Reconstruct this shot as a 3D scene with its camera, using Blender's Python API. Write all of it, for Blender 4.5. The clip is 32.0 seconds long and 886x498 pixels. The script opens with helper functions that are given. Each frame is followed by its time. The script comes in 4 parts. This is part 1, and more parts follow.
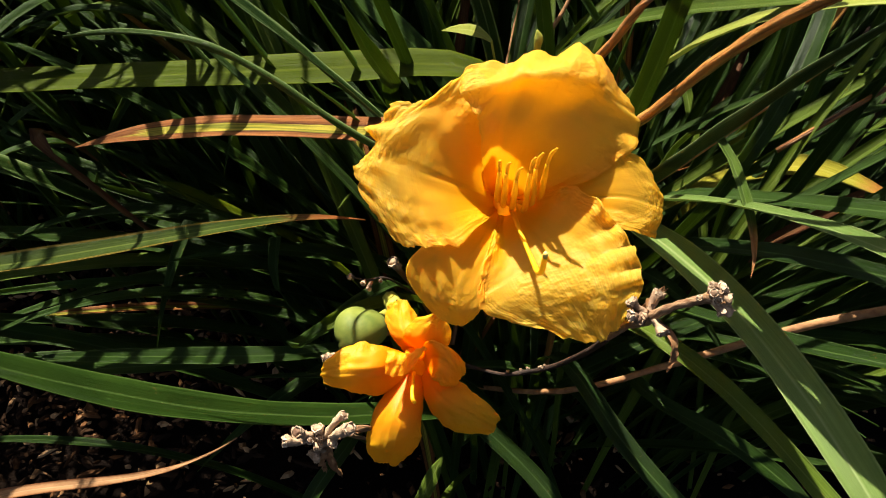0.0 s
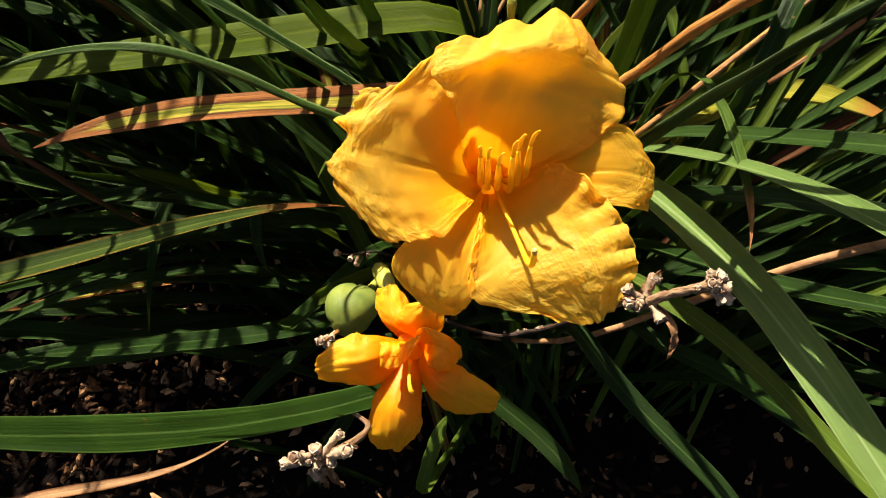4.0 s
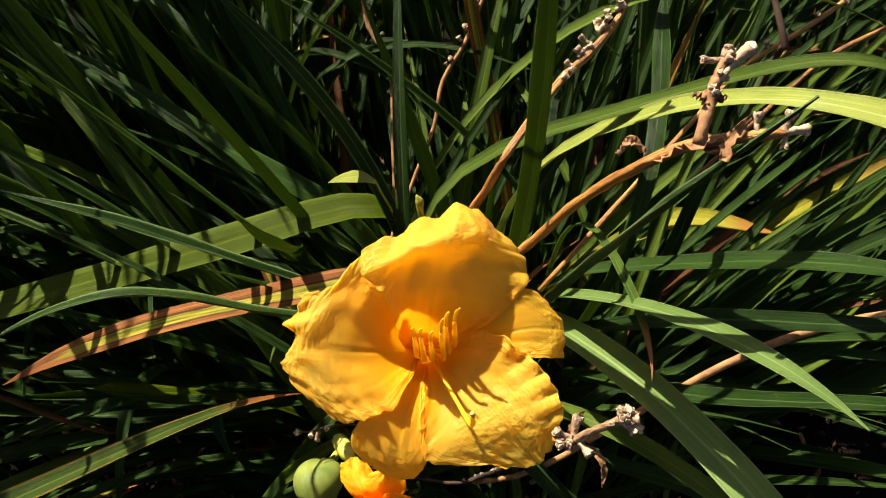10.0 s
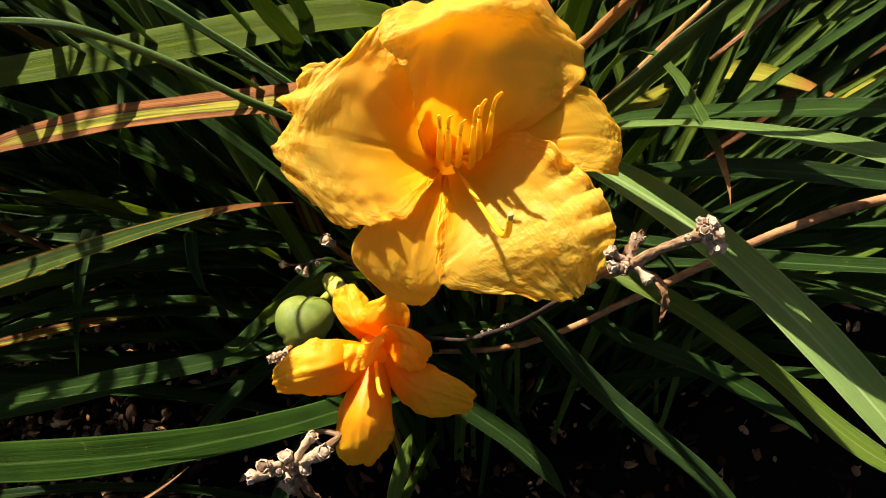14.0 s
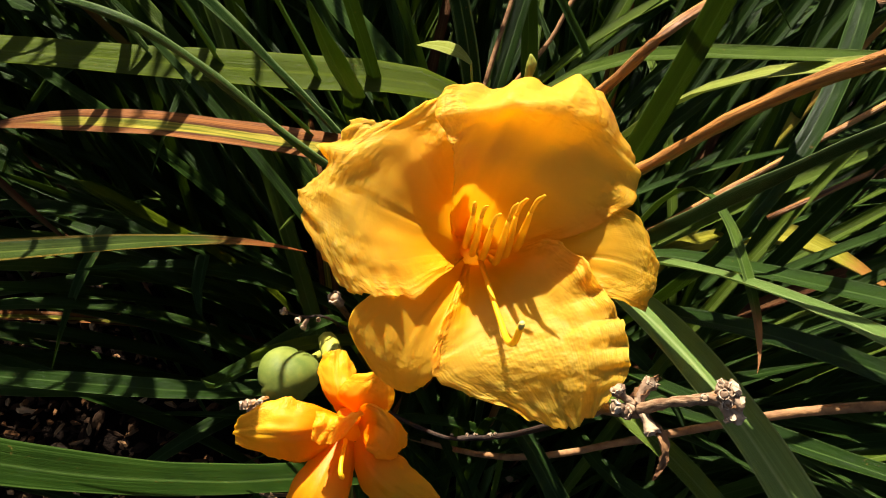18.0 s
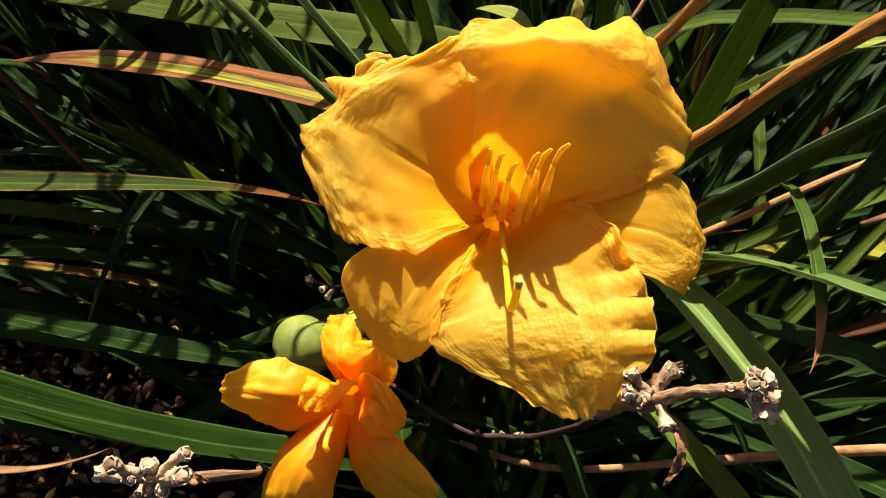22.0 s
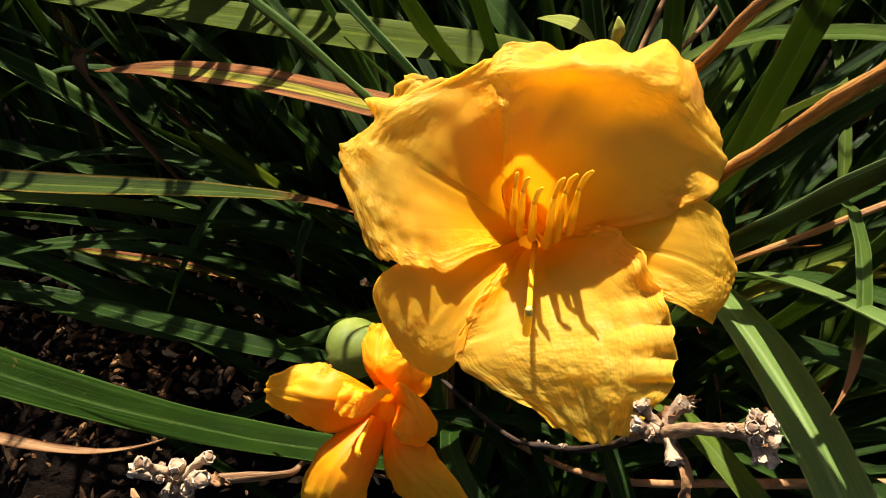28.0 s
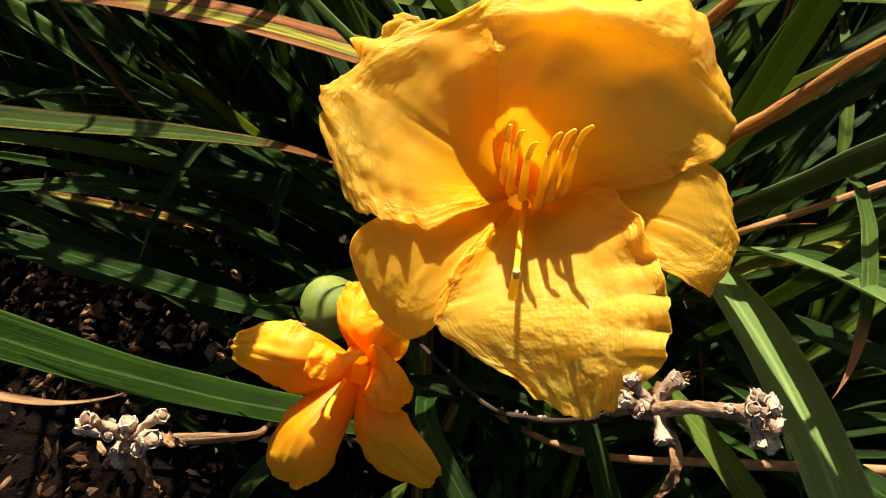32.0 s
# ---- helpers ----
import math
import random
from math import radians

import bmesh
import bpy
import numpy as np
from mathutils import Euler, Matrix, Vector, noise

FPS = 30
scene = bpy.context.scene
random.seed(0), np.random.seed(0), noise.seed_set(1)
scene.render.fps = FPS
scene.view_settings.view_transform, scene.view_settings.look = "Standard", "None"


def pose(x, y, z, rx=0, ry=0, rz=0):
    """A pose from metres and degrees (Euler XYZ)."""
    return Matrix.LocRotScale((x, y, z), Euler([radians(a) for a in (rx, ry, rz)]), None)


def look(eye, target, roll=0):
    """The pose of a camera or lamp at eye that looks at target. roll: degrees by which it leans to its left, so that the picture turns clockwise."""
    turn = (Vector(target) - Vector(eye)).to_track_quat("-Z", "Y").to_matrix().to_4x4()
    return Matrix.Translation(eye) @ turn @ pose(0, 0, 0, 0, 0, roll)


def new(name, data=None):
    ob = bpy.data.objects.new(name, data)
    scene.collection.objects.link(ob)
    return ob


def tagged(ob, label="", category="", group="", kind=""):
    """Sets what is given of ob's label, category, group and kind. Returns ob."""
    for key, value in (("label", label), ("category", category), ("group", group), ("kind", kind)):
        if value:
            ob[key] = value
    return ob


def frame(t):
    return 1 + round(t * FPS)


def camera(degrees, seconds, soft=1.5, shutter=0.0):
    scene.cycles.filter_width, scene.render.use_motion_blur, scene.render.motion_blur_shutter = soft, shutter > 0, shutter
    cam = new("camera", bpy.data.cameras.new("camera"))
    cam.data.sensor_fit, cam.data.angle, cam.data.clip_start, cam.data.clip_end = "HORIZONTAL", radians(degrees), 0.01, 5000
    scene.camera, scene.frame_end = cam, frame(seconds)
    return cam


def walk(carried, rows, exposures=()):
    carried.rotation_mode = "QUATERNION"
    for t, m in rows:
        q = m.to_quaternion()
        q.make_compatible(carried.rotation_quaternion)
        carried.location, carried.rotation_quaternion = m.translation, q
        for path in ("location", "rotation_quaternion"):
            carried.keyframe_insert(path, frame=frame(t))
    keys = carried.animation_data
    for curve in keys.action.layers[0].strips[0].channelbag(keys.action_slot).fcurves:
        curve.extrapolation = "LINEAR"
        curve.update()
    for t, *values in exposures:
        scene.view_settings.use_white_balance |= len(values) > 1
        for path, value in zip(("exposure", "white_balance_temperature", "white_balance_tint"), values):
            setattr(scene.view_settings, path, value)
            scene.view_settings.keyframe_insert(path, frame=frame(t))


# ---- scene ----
cam = camera(58.8, 32.0, soft=1.0)
METRES, EYE, TILT, LEAN, TURN = 0.42, 0.5, -50.0, 0.0, 0.0
ROWS = [
    (0.0, 0.0, 0.0, 0.0, -0.0, -0.0, -0.0),
    (0.5, 0.0022, -0.0015, -0.0119, 0.42, -0.96, -1.08),
    (1.0, -0.0038, 0.0001, -0.0009, 0.51, -1.59, -0.94),
    (1.5, -0.003, 0.0068, 0.0209, 0.69, -2.76, -0.61),
    (2.0, 0.0078, 0.0302, 0.0332, 0.77, -3.86, -0.24),
    (2.5, -0.0022, 0.034, 0.0483, 0.74, -5.13, 0.64),
    (3.0, 0.0042, 0.0236, 0.0557, 0.19, -6.01, 1.44),
    (3.5, 0.0091, 0.0225, 0.0581, -0.01, -6.51, 2.29),
    (5.5, -0.0104, 0.0477, 0.0599, -4.39, -7.2, 14.26),
    (6.0, -0.0223, 0.0422, 0.0549, -4.96, -5.2, 15.37),
    (6.5, -0.0308, 0.0402, 0.0496, -5.62, -3.24, 16.52),
    (7.0, -0.0322, 0.0315, 0.0451, -6.77, -4.02, 15.2),
    (7.5, -0.028, 0.011, 0.0394, -6.98, -3.96, 14.12),
    (8.0, -0.0285, -0.0081, 0.041, -7.0, -3.12, 12.77),
    (8.5, -0.0162, -0.0287, 0.0475, -6.66, -1.32, 13.17),
    (9.0, -0.0126, -0.0461, 0.0555, -6.28, 0.06, 12.99),
    (9.5, -0.0009, -0.0536, 0.0797, -5.35, 1.47, 13.57),
    (10.0, 0.0155, -0.0587, 0.0974, -5.41, 2.06, 13.72),
    (10.5, 0.0297, -0.0599, 0.107, -5.68, 2.36, 14.01),
    (11.0, 0.0251, -0.053, 0.0962, -5.69, 1.56, 13.23),
    (11.5, 0.0072, -0.0261, 0.0807, -6.05, -0.14, 12.18),
    (12.0, -0.0019, -0.0005, 0.0675, -5.87, -1.45, 11.8),
    (12.5, -0.0145, 0.0232, 0.0519, -6.17, -3.13, 11.01),
    (13.0, -0.0173, 0.0425, 0.0339, -6.61, -3.67, 10.27),
    (13.5, -0.0188, 0.0634, 0.0168, -6.3, -4.27, 9.09),
    (15.5, -0.0077, 0.0816, 0.0264, -6.37, -2.97, 8.62),
    (16.0, -0.0019, 0.0887, 0.027, -6.13, -1.98, 8.32),
    (16.5, -0.0125, 0.0938, 0.0186, -4.66, -0.68, 6.02),
    (17.0, -0.0151, 0.0949, 0.0179, -3.7, -0.24, 1.77),
    (17.5, -0.0104, 0.0919, 0.0208, -3.71, 1.8, -2.79),
    (18.0, -0.0069, 0.0972, 0.0183, -4.03, 1.89, -5.75),
    (18.5, 0.0089, 0.0963, 0.0092, -3.7, 2.57, -7.68),
    (19.0, 0.002, 0.0928, -0.0138, -3.06, 2.48, -9.49),
    (19.5, 0.0017, 0.1069, -0.0284, -2.96, 2.64, -10.81),
    (20.0, 0.0038, 0.1252, -0.0182, -2.83, 2.43, -11.05),
    (20.5, 0.0013, 0.1426, -0.0131, -2.34, 3.54, -10.96),
    (21.0, 0.0099, 0.1496, -0.0059, -2.36, 4.09, -10.45),
    (21.5, 0.0272, 0.1543, -0.0091, -0.05, 3.52, -10.48),
    (22.0, 0.0518, 0.1541, -0.0099, 3.06, 2.38, -10.88),
    (22.5, 0.0648, 0.1442, -0.009, 4.02, 2.06, -11.46),
    (23.0, 0.0758, 0.1225, -0.0064, 6.67, 1.64, -11.59),
    (23.5, 0.0767, 0.0891, -0.0036, 9.32, 0.6, -11.27),
    (24.0, 0.085, 0.0695, -0.0068, 9.56, 0.48, -12.32),
    (24.5, 0.0906, 0.0558, 0.0, 8.9, 1.73, -11.53),
    (25.0, 0.0844, 0.0591, 0.0001, 9.36, 1.59, -11.85),
    (25.5, 0.0809, 0.0671, -0.0007, 9.43, 1.45, -12.06),
    (27.5, 0.0731, 0.1293, 0.0062, 9.86, 0.28, -13.08),
    (28.0, 0.0871, 0.1474, 0.0149, 10.26, 0.02, -12.84),
    (28.5, 0.0833, 0.1527, 0.0187, 10.03, 0.37, -12.98),
    (29.0, 0.0844, 0.1623, 0.0153, 9.69, 0.01, -13.34),
    (29.5, 0.0843, 0.1759, 0.013, 9.14, -0.32, -13.67),
    (30.0, 0.0899, 0.1751, 0.0153, 9.09, -0.17, -13.9),
    (30.5, 0.0848, 0.1772, 0.017, 9.37, -0.15, -13.98),
    (31.0, 0.0772, 0.1732, 0.0172, 9.6, -0.53, -14.25),
    (31.5, 0.0806, 0.1748, 0.0123, 9.47, -1.56, -14.97),
    (32.0, 0.0841, 0.1773, 0.0095, 9.16, -2.14, -15.51),
]
walk(cam, [(t, pose(0, 0, EYE, TILT, LEAN, TURN) @ pose(METRES * x, METRES * y, METRES * z, 90 + pitch, roll, yaw)) for t, x, y, z, yaw, pitch, roll in ROWS],
     exposures=((0.0, 1.62, 6900, 10), (32.0, 1.62, 6900, 10)))

# The air over the bloom: where the lit flower hangs and which way it faces.
BLOOM = Vector((0.022, 0.170, 0.312))
FACE = Vector((0.0, -0.75, 0.66)).normalized()
RIGHT = Vector((1.0, 0.0, 0.0))
UP = FACE.cross(RIGHT)


def facing(origin):
    """A frame at origin whose x goes right, y up the slope and z out of the bloom."""
    m = Matrix.Identity(4)
    for i, a in enumerate((RIGHT, UP, FACE)):
        m[0][i], m[1][i], m[2][i] = a
    m.translation = origin
    return m


# ---- light ----
SUN_TO = Vector((-0.245, 0.535, 0.81)).normalized()
world = bpy.data.worlds.new("sky")
scene.world = world
world.use_nodes = True
wn = world.node_tree
sky = wn.nodes.new("ShaderNodeTexSky")
sky.sky_type = "NISHITA"
sky.sun_disc = False
sky.air_density, sky.dust_density = 0.7, 3.0
sky.sun_elevation = math.asin(SUN_TO.z)
sky.sun_rotation = math.atan2(SUN_TO.x, SUN_TO.y)
wn.links.new(sky.outputs["Color"], wn.nodes["Background"].inputs["Color"])
wn.nodes["Background"].inputs["Strength"].default_value = 0.043
sun = new("sun", bpy.data.lights.new("sun", "SUN"))
sun.data.energy, sun.data.angle, sun.data.color = 5.0, radians(0.53), (1.0, 0.95, 0.86)
sun.matrix_world = look(SUN_TO * 3, (0, 0, 0))


# ---- materials ----
class Nodes:
    """A short way to write a node tree."""

    def __init__(self, name):
        self.mat = bpy.data.materials.new(name)
        self.mat.use_nodes = True
        self.tree = self.mat.node_tree
        self.bsdf = self.tree.nodes["Principled BSDF"]
        self.out = self.tree.nodes["Material Output"]

    def add(self, kind, **inputs):
        n = self.tree.nodes.new("ShaderNode" + kind)
        for k, v in inputs.items():
            self.put(n, k.replace("_", " "), v)
        return n

    def put(self, n, key, v):
        socket = n.inputs[int(key)] if key.isdigit() else n.inputs[key]
        if isinstance(v, bpy.types.NodeSocket):
            self.tree.links.new(v, socket)
        else:
            socket.default_value = v

    def maths(self, op, a, b=0.0):
        n = self.tree.nodes.new("ShaderNodeMath")
        n.operation = op
        self.put(n, "0", a)
        self.put(n, "1", b)
        return n.outputs[0]

    def noise(self, vec, scale, detail=4.0, rough=0.55):
        n = self.add("TexNoise", Scale=scale, Detail=detail, Roughness=rough)
        if vec is not None:
            self.put(n, "Vector", vec)
        return n.outputs["Fac"]

    def ramp(self, fac, *stops):
        n = self.tree.nodes.new("ShaderNodeValToRGB")
        e = n.color_ramp.elements
        while len(e) < len(stops):
            e.new(0.5)
        for i, (p, c) in enumerate(stops):
            e[i].position = p
            e[i].color = (*c, 1.0) if len(c) == 3 else c
        self.put(n, "Fac", fac)
        return n.outputs["Color"]

    def mix(self, fac, a, b, mode="MIX"):
        n = self.tree.nodes.new("ShaderNodeMix")
        n.data_type, n.blend_type = "RGBA", mode
        for i, v in ((0, fac), (6, a), (7, b)):
            if isinstance(v, bpy.types.NodeSocket):
                self.tree.links.new(v, n.inputs[i])
            else:
                n.inputs[i].default_value = v if i == 0 else (*v, 1.0)
        return n.outputs[2]

    def bump(self, height, strength, distance):
        n = self.add("Bump", Strength=strength, Distance=distance)
        self.put(n, "Height", height)
        self.put(self.bsdf, "Normal", n.outputs[0])
        return n.outputs[0]

    def thin(self, colour, share, normal=None):
        """Lets light through, as a petal or a leaf does; each of its two faces takes half of the tint."""
        t = self.add("BsdfTranslucent")
        half = self.add("Gamma", Gamma=0.5)
        self.put(half, "Color", colour)
        self.put(t, "Color", half.outputs[0])
        if normal is not None:
            self.put(t, "Normal", normal)
        m = self.add("MixShader")
        self.put(m, "Fac", share)
        self.tree.links.new(self.bsdf.outputs[0], m.inputs[1])
        self.tree.links.new(t.outputs[0], m.inputs[2])
        self.tree.links.new(m.outputs[0], self.out.inputs["Surface"])


def uv_parts(n):
    sep = n.add("SeparateXYZ")
    n.put(sep, "Vector", n.add("UVMap").outputs["UV"])
    return sep.outputs[0], sep.outputs[1]


def stretched(n, sx, sy):
    m = n.add("Mapping")
    n.put(m, "Vector", n.add("UVMap").outputs["UV"])
    m.inputs["Scale"].default_value = (sx, sy, 1)
    return m.outputs[0]


def petal_material(name, outer, inner, vein, share, relief=0.55, bruise=None):
    """x of the map runs across the tepal, y from the throat to the tip. bruise: where on the map a patch has gone brown."""
    n = Nodes(name)
    x, y = uv_parts(n)
    pos = n.add("TexCoord").outputs["Object"]
    grade = n.ramp(n.maths("ADD", y, n.maths("MULTIPLY", n.noise(pos, 90), 0.12)), (0.34, inner), (0.74, outer))
    tone = n.mix(n.maths("MULTIPLY", n.noise(pos, 160, 3), 0.15), grade, vein)
    lines = n.noise(stretched(n, 40, 2.0), 1.0, 1.5)
    tone = n.mix(n.ramp(lines, (0.40, (0.16,) * 3), (0.60, (0,) * 3)), tone, vein)
    if bruise:
        dx, dy = n.maths("SUBTRACT", x, bruise[0]), n.maths("SUBTRACT", y, bruise[1])
        far = n.maths("SQRT", n.maths("ADD", n.maths("MULTIPLY", dx, dx), n.maths("MULTIPLY", dy, dy)))
        spot = n.maths("ADD", far, n.maths("MULTIPLY", n.noise(pos, 420, 4, 0.7), 0.22))
        tone = n.mix(n.ramp(spot, (0.13, (0.75,) * 3), (0.22, (0,) * 3)), tone, (0.50, 0.22, 0.06))
    n.put(n.bsdf, "Base Color", tone)
    n.put(n.bsdf, "Roughness", 0.5)
    n.put(n.bsdf, "Specular IOR Level", 0.3)
    n.put(n.bsdf, "Subsurface Weight", 0.2)
    n.put(n.bsdf, "Subsurface Radius", (1.0, 0.75, 0.10))
    n.put(n.bsdf, "Subsurface Scale", 0.004)
    crepe = n.noise(stretched(n, 13, 20), 1.0, 2.0, 0.45)
    fine = n.noise(pos, 2600, 2)
    patch = n.ramp(n.noise(pos, 70, 2), (0.40, (0.25,) * 3), (0.62, (1.0,) * 3))
    h = n.maths("ADD", n.maths("MULTIPLY", crepe, patch), n.maths("ADD", n.maths("MULTIPLY", lines, 0.16), n.maths("MULTIPLY", fine, 0.02)))
    rim = n.maths("MAXIMUM", n.maths("MULTIPLY", n.maths("ABSOLUTE", n.maths("SUBTRACT", x, 0.5)), 2.0), y)
    rim = n.ramp(n.maths("ADD", rim, n.maths("MULTIPLY", n.noise(pos, 60, 2), 0.4)), (0.72, (0.03,) * 3), (1.08, (1.0,) * 3))
    nor = n.bump(n.maths("MULTIPLY", h, rim), relief, 0.0024)
    flesh = n.ramp(y, (0.26, (share * 0.8,) * 3), (0.62, (share,) * 3))
    n.thin(n.mix(0.45, tone, inner), flesh, nor)
    return n.mat


PETAL = petal_material("petal_yellow", (0.98, 0.675, 0.100), (0.98, 0.465, 0.010), (0.97, 0.57, 0.042), 0.76, 0.80)
PETAL_BRUISED = petal_material("petal_yellow_bruised", (0.98, 0.675, 0.100), (0.98, 0.465, 0.010), (0.97, 0.57, 0.042), 0.76, 0.80, (0.80, 0.90))
SEPAL = petal_material("sepal_yellow", (0.98, 0.64, 0.075), (0.98, 0.465, 0.010), (0.97, 0.56, 0.034), 0.79, 0.5)
WILT = petal_material("wilted_orange", (0.97, 0.56, 0.026), (0.95, 0.28, 0.003), (0.95, 0.36, 0.006), 0.60, 0.35)


def plain(name, lo, hi, scale, rough=0.6, bump=0.3, depth=0.0006, share=0.0, stretch=None, spec=0.4):
    n = Nodes(name)
    pos = stretched(n, *stretch) if stretch else n.add("TexCoord").outputs["Object"]
    a = n.noise(pos, scale, 5)
    rnd = n.add("ObjectInfo").outputs["Random"]
    f = n.maths("ADD", n.maths("MULTIPLY", a, 0.8), n.maths("MULTIPLY", rnd, 0.2))
    tone = n.ramp(f, (0.32, lo), (0.68, hi))
    n.put(n.bsdf, "Base Color", tone)
    n.put(n.bsdf, "Roughness", rough)
    n.put(n.bsdf, "Specular IOR Level", spec)
    nor = n.bump(n.maths("ADD", a, n.maths("MULTIPLY", n.noise(pos, scale * 6, 3), 0.4)), bump, depth)
    if share:
        n.thin(tone, share, nor)
    return n.mat


FILAMENT = plain("filament_yellow", (0.96, 0.48, 0.008), (0.97, 0.56, 0.020), 300, 0.5, 0.2, 0.0003, 0.35)
ANTHER = plain("anther_ochre", (0.92, 0.42, 0.008), (0.95, 0.54, 0.020), 900, 0.8, 0.6, 0.0003, 0.35)
STIGMA = plain("stigma_pale", (0.95, 0.60, 0.08), (0.95, 0.70, 0.16), 500, 0.6)
POD = plain("pod_green", (0.075, 0.115, 0.012), (0.18, 0.21, 0.030), 130, 0.7, 0.25, 0.0005, 0.12)
PEDICEL = plain("pedicel_green", (0.24, 0.26, 0.03), (0.42, 0.38, 0.06), 160, 0.5)
STRAW = plain("dry_scape_orange", (0.10, 0.026, 0.005), (0.55, 0.245, 0.055), 1.0, 0.5, 1.0, 0.0010, 0, (9, 11))
# Darker than the dry scape: shade on the low stem is put in the colour.
STEM_DARK = plain("dry_stem_dark", (0.014, 0.006, 0.003), (0.07, 0.030, 0.012), 1.0, 0.7, 0.9, 0.0007, 0, (12, 6))
BRANCH = plain("dry_branch_tan", (0.16, 0.070, 0.028), (0.50, 0.32, 0.17), 1.0, 0.6, 1.0, 0.0009, 0, (12, 9))
STRAW_GREY = plain("dry_capsule_grey", (0.09, 0.042, 0.020), (0.48, 0.33, 0.20), 260, 0.8, 0.8, 0.0008)
HUSK = plain("dry_husk_brown", (0.10, 0.035, 0.012), (0.36, 0.18, 0.07), 240, 0.75, 0.7, 0.0006, 0.15)
PALE = plain("capsule_rim_pale", (0.28, 0.17, 0.09), (0.60, 0.47, 0.33), 700, 0.8, 0.6, 0.0003)


def leaf_material(name, dark, light, rib, dry=None, dry_from=0.0, edge=None, share=0.30, rough=0.42, edge_at=(0.36, 0.48)):
    """x of the map runs across the blade, y from root to tip."""
    n = Nodes(name)
    x, y = uv_parts(n)
    rnd = n.add("ObjectInfo").outputs["Random"]
    pos = n.add("TexCoord").outputs["Object"]
    lines = n.noise(stretched(n, 34, 1.6), 1.0, 3)
    mottle = n.noise(pos, 60, 4)
    f = n.maths("ADD", n.maths("MULTIPLY", mottle, 0.55), n.maths("ADD", n.maths("MULTIPLY", rnd, 0.35), n.maths("MULTIPLY", lines, 0.25)))
    tone = n.ramp(f, (0.30, dark), (0.85, light))
    streak = n.noise(stretched(n, 90, 2.4), 1.0, 2, 0.7)
    tone = n.mix(n.ramp(streak, (0.38, (0.55,) * 3), (0.60, (0,) * 3)), tone, n.mix(0.5, dark, (0.0, 0.0, 0.0)))
    tone = n.mix(n.ramp(streak, (0.58, (0,) * 3), (0.75, (0.5,) * 3)), tone, rib)
    off = n.maths("ABSOLUTE", n.maths("SUBTRACT", x, 0.5))
    tone = n.mix(n.ramp(off, (0.0, (0.7,) * 3), (0.055, (0,) * 3)), tone, rib)
    # A thin paler line on both edges paints the highlight that rims a blade.
    tone = n.mix(n.ramp(off, (0.455, (0,) * 3), (0.475, (0.55,) * 3)), tone, rib)
    if edge:
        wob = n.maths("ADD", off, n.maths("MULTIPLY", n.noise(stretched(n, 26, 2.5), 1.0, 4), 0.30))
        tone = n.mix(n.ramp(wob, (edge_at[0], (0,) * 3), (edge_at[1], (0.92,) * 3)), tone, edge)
    if dry:
        wob = n.maths("ADD", y, n.maths("MULTIPLY", n.noise(stretched(n, 7, 6), 1.0, 3), 0.16))
        tone = n.mix(n.ramp(wob, (dry_from, (0,) * 3), (min(dry_from + 0.12, 1.0), (1,) * 3)), tone, dry)
    spots = n.noise(pos, 420, 2)
    tone = n.mix(n.ramp(spots, (0.70, (0,) * 3), (0.78, (0.5,) * 3)), tone, (0.20, 0.12, 0.03))
    n.put(n.bsdf, "Base Color", tone)
    n.put(n.bsdf, "Roughness", n.ramp(streak, (0.3, (rough - 0.12,) * 3), (0.7, (rough + 0.16,) * 3)))
    n.put(n.bsdf, "Specular IOR Level", 0.14)
    nor = n.bump(n.maths("ADD", n.maths("MULTIPLY", streak, 1.4), n.maths("MULTIPLY", mottle, 0.6)), 0.6, 0.0007)
    n.thin(n.mix(0.45, tone, (0.10, 0.18, 0.003)) if not edge else tone, share, nor)
    return n.mat


def banded_leaf(name, green, yellow, line, rim):
    """A leaf that dries from its edges: a yellow-green middle, dark brown lines beside it and tan, streaky margins."""
    n = Nodes(name)
    x, y = uv_parts(n)
    pos = n.add("TexCoord").outputs["Object"]
    streak = n.noise(stretched(n, 70, 2.6), 1.0, 3, 0.7)
    wob = n.maths("MULTIPLY", n.maths("SUBTRACT", n.noise(stretched(n, 5, 7), 1.0, 4), 0.5), 0.30)
    off = n.maths("ADD", n.maths("ABSOLUTE", n.maths("SUBTRACT", x, 0.52)), wob)
    middle = n.mix(n.ramp(n.noise(stretched(n, 14, 5), 1.0, 3), (0.38, (0,) * 3), (0.62, (1,) * 3)), green, yellow)
    edge = n.mix(n.ramp(streak, (0.35, (0,) * 3), (0.62, (1,) * 3)), line, rim)
    tone = n.mix(n.ramp(off, (0.17, (0,) * 3), (0.21, (1,) * 3)), middle, line)
    tone = n.mix(n.ramp(off, (0.235, (0,) * 3), (0.275, (1,) * 3)), tone, edge)
    tone = n.mix(n.ramp(streak, (0.30, (0.7,) * 3), (0.40, (0,) * 3)), tone, line)
    ends = n.maths("ADD", y, n.maths("MULTIPLY", n.noise(stretched(n, 6, 6), 1.0, 3), 0.2))
    tone = n.mix(n.ramp(ends, (0.95, (0,) * 3), (1.05, (1,) * 3)), tone, edge)
    n.put(n.bsdf, "Base Color", tone)
    n.put(n.bsdf, "Roughness", 0.5)
    n.put(n.bsdf, "Specular IOR Level", 0.25)
    nor = n.bump(n.maths("ADD", streak, n.maths("MULTIPLY", n.noise(pos, 300, 3), 0.4)), 0.9, 0.0009)
    n.thin(tone, 0.2, nor)
    return n.mat


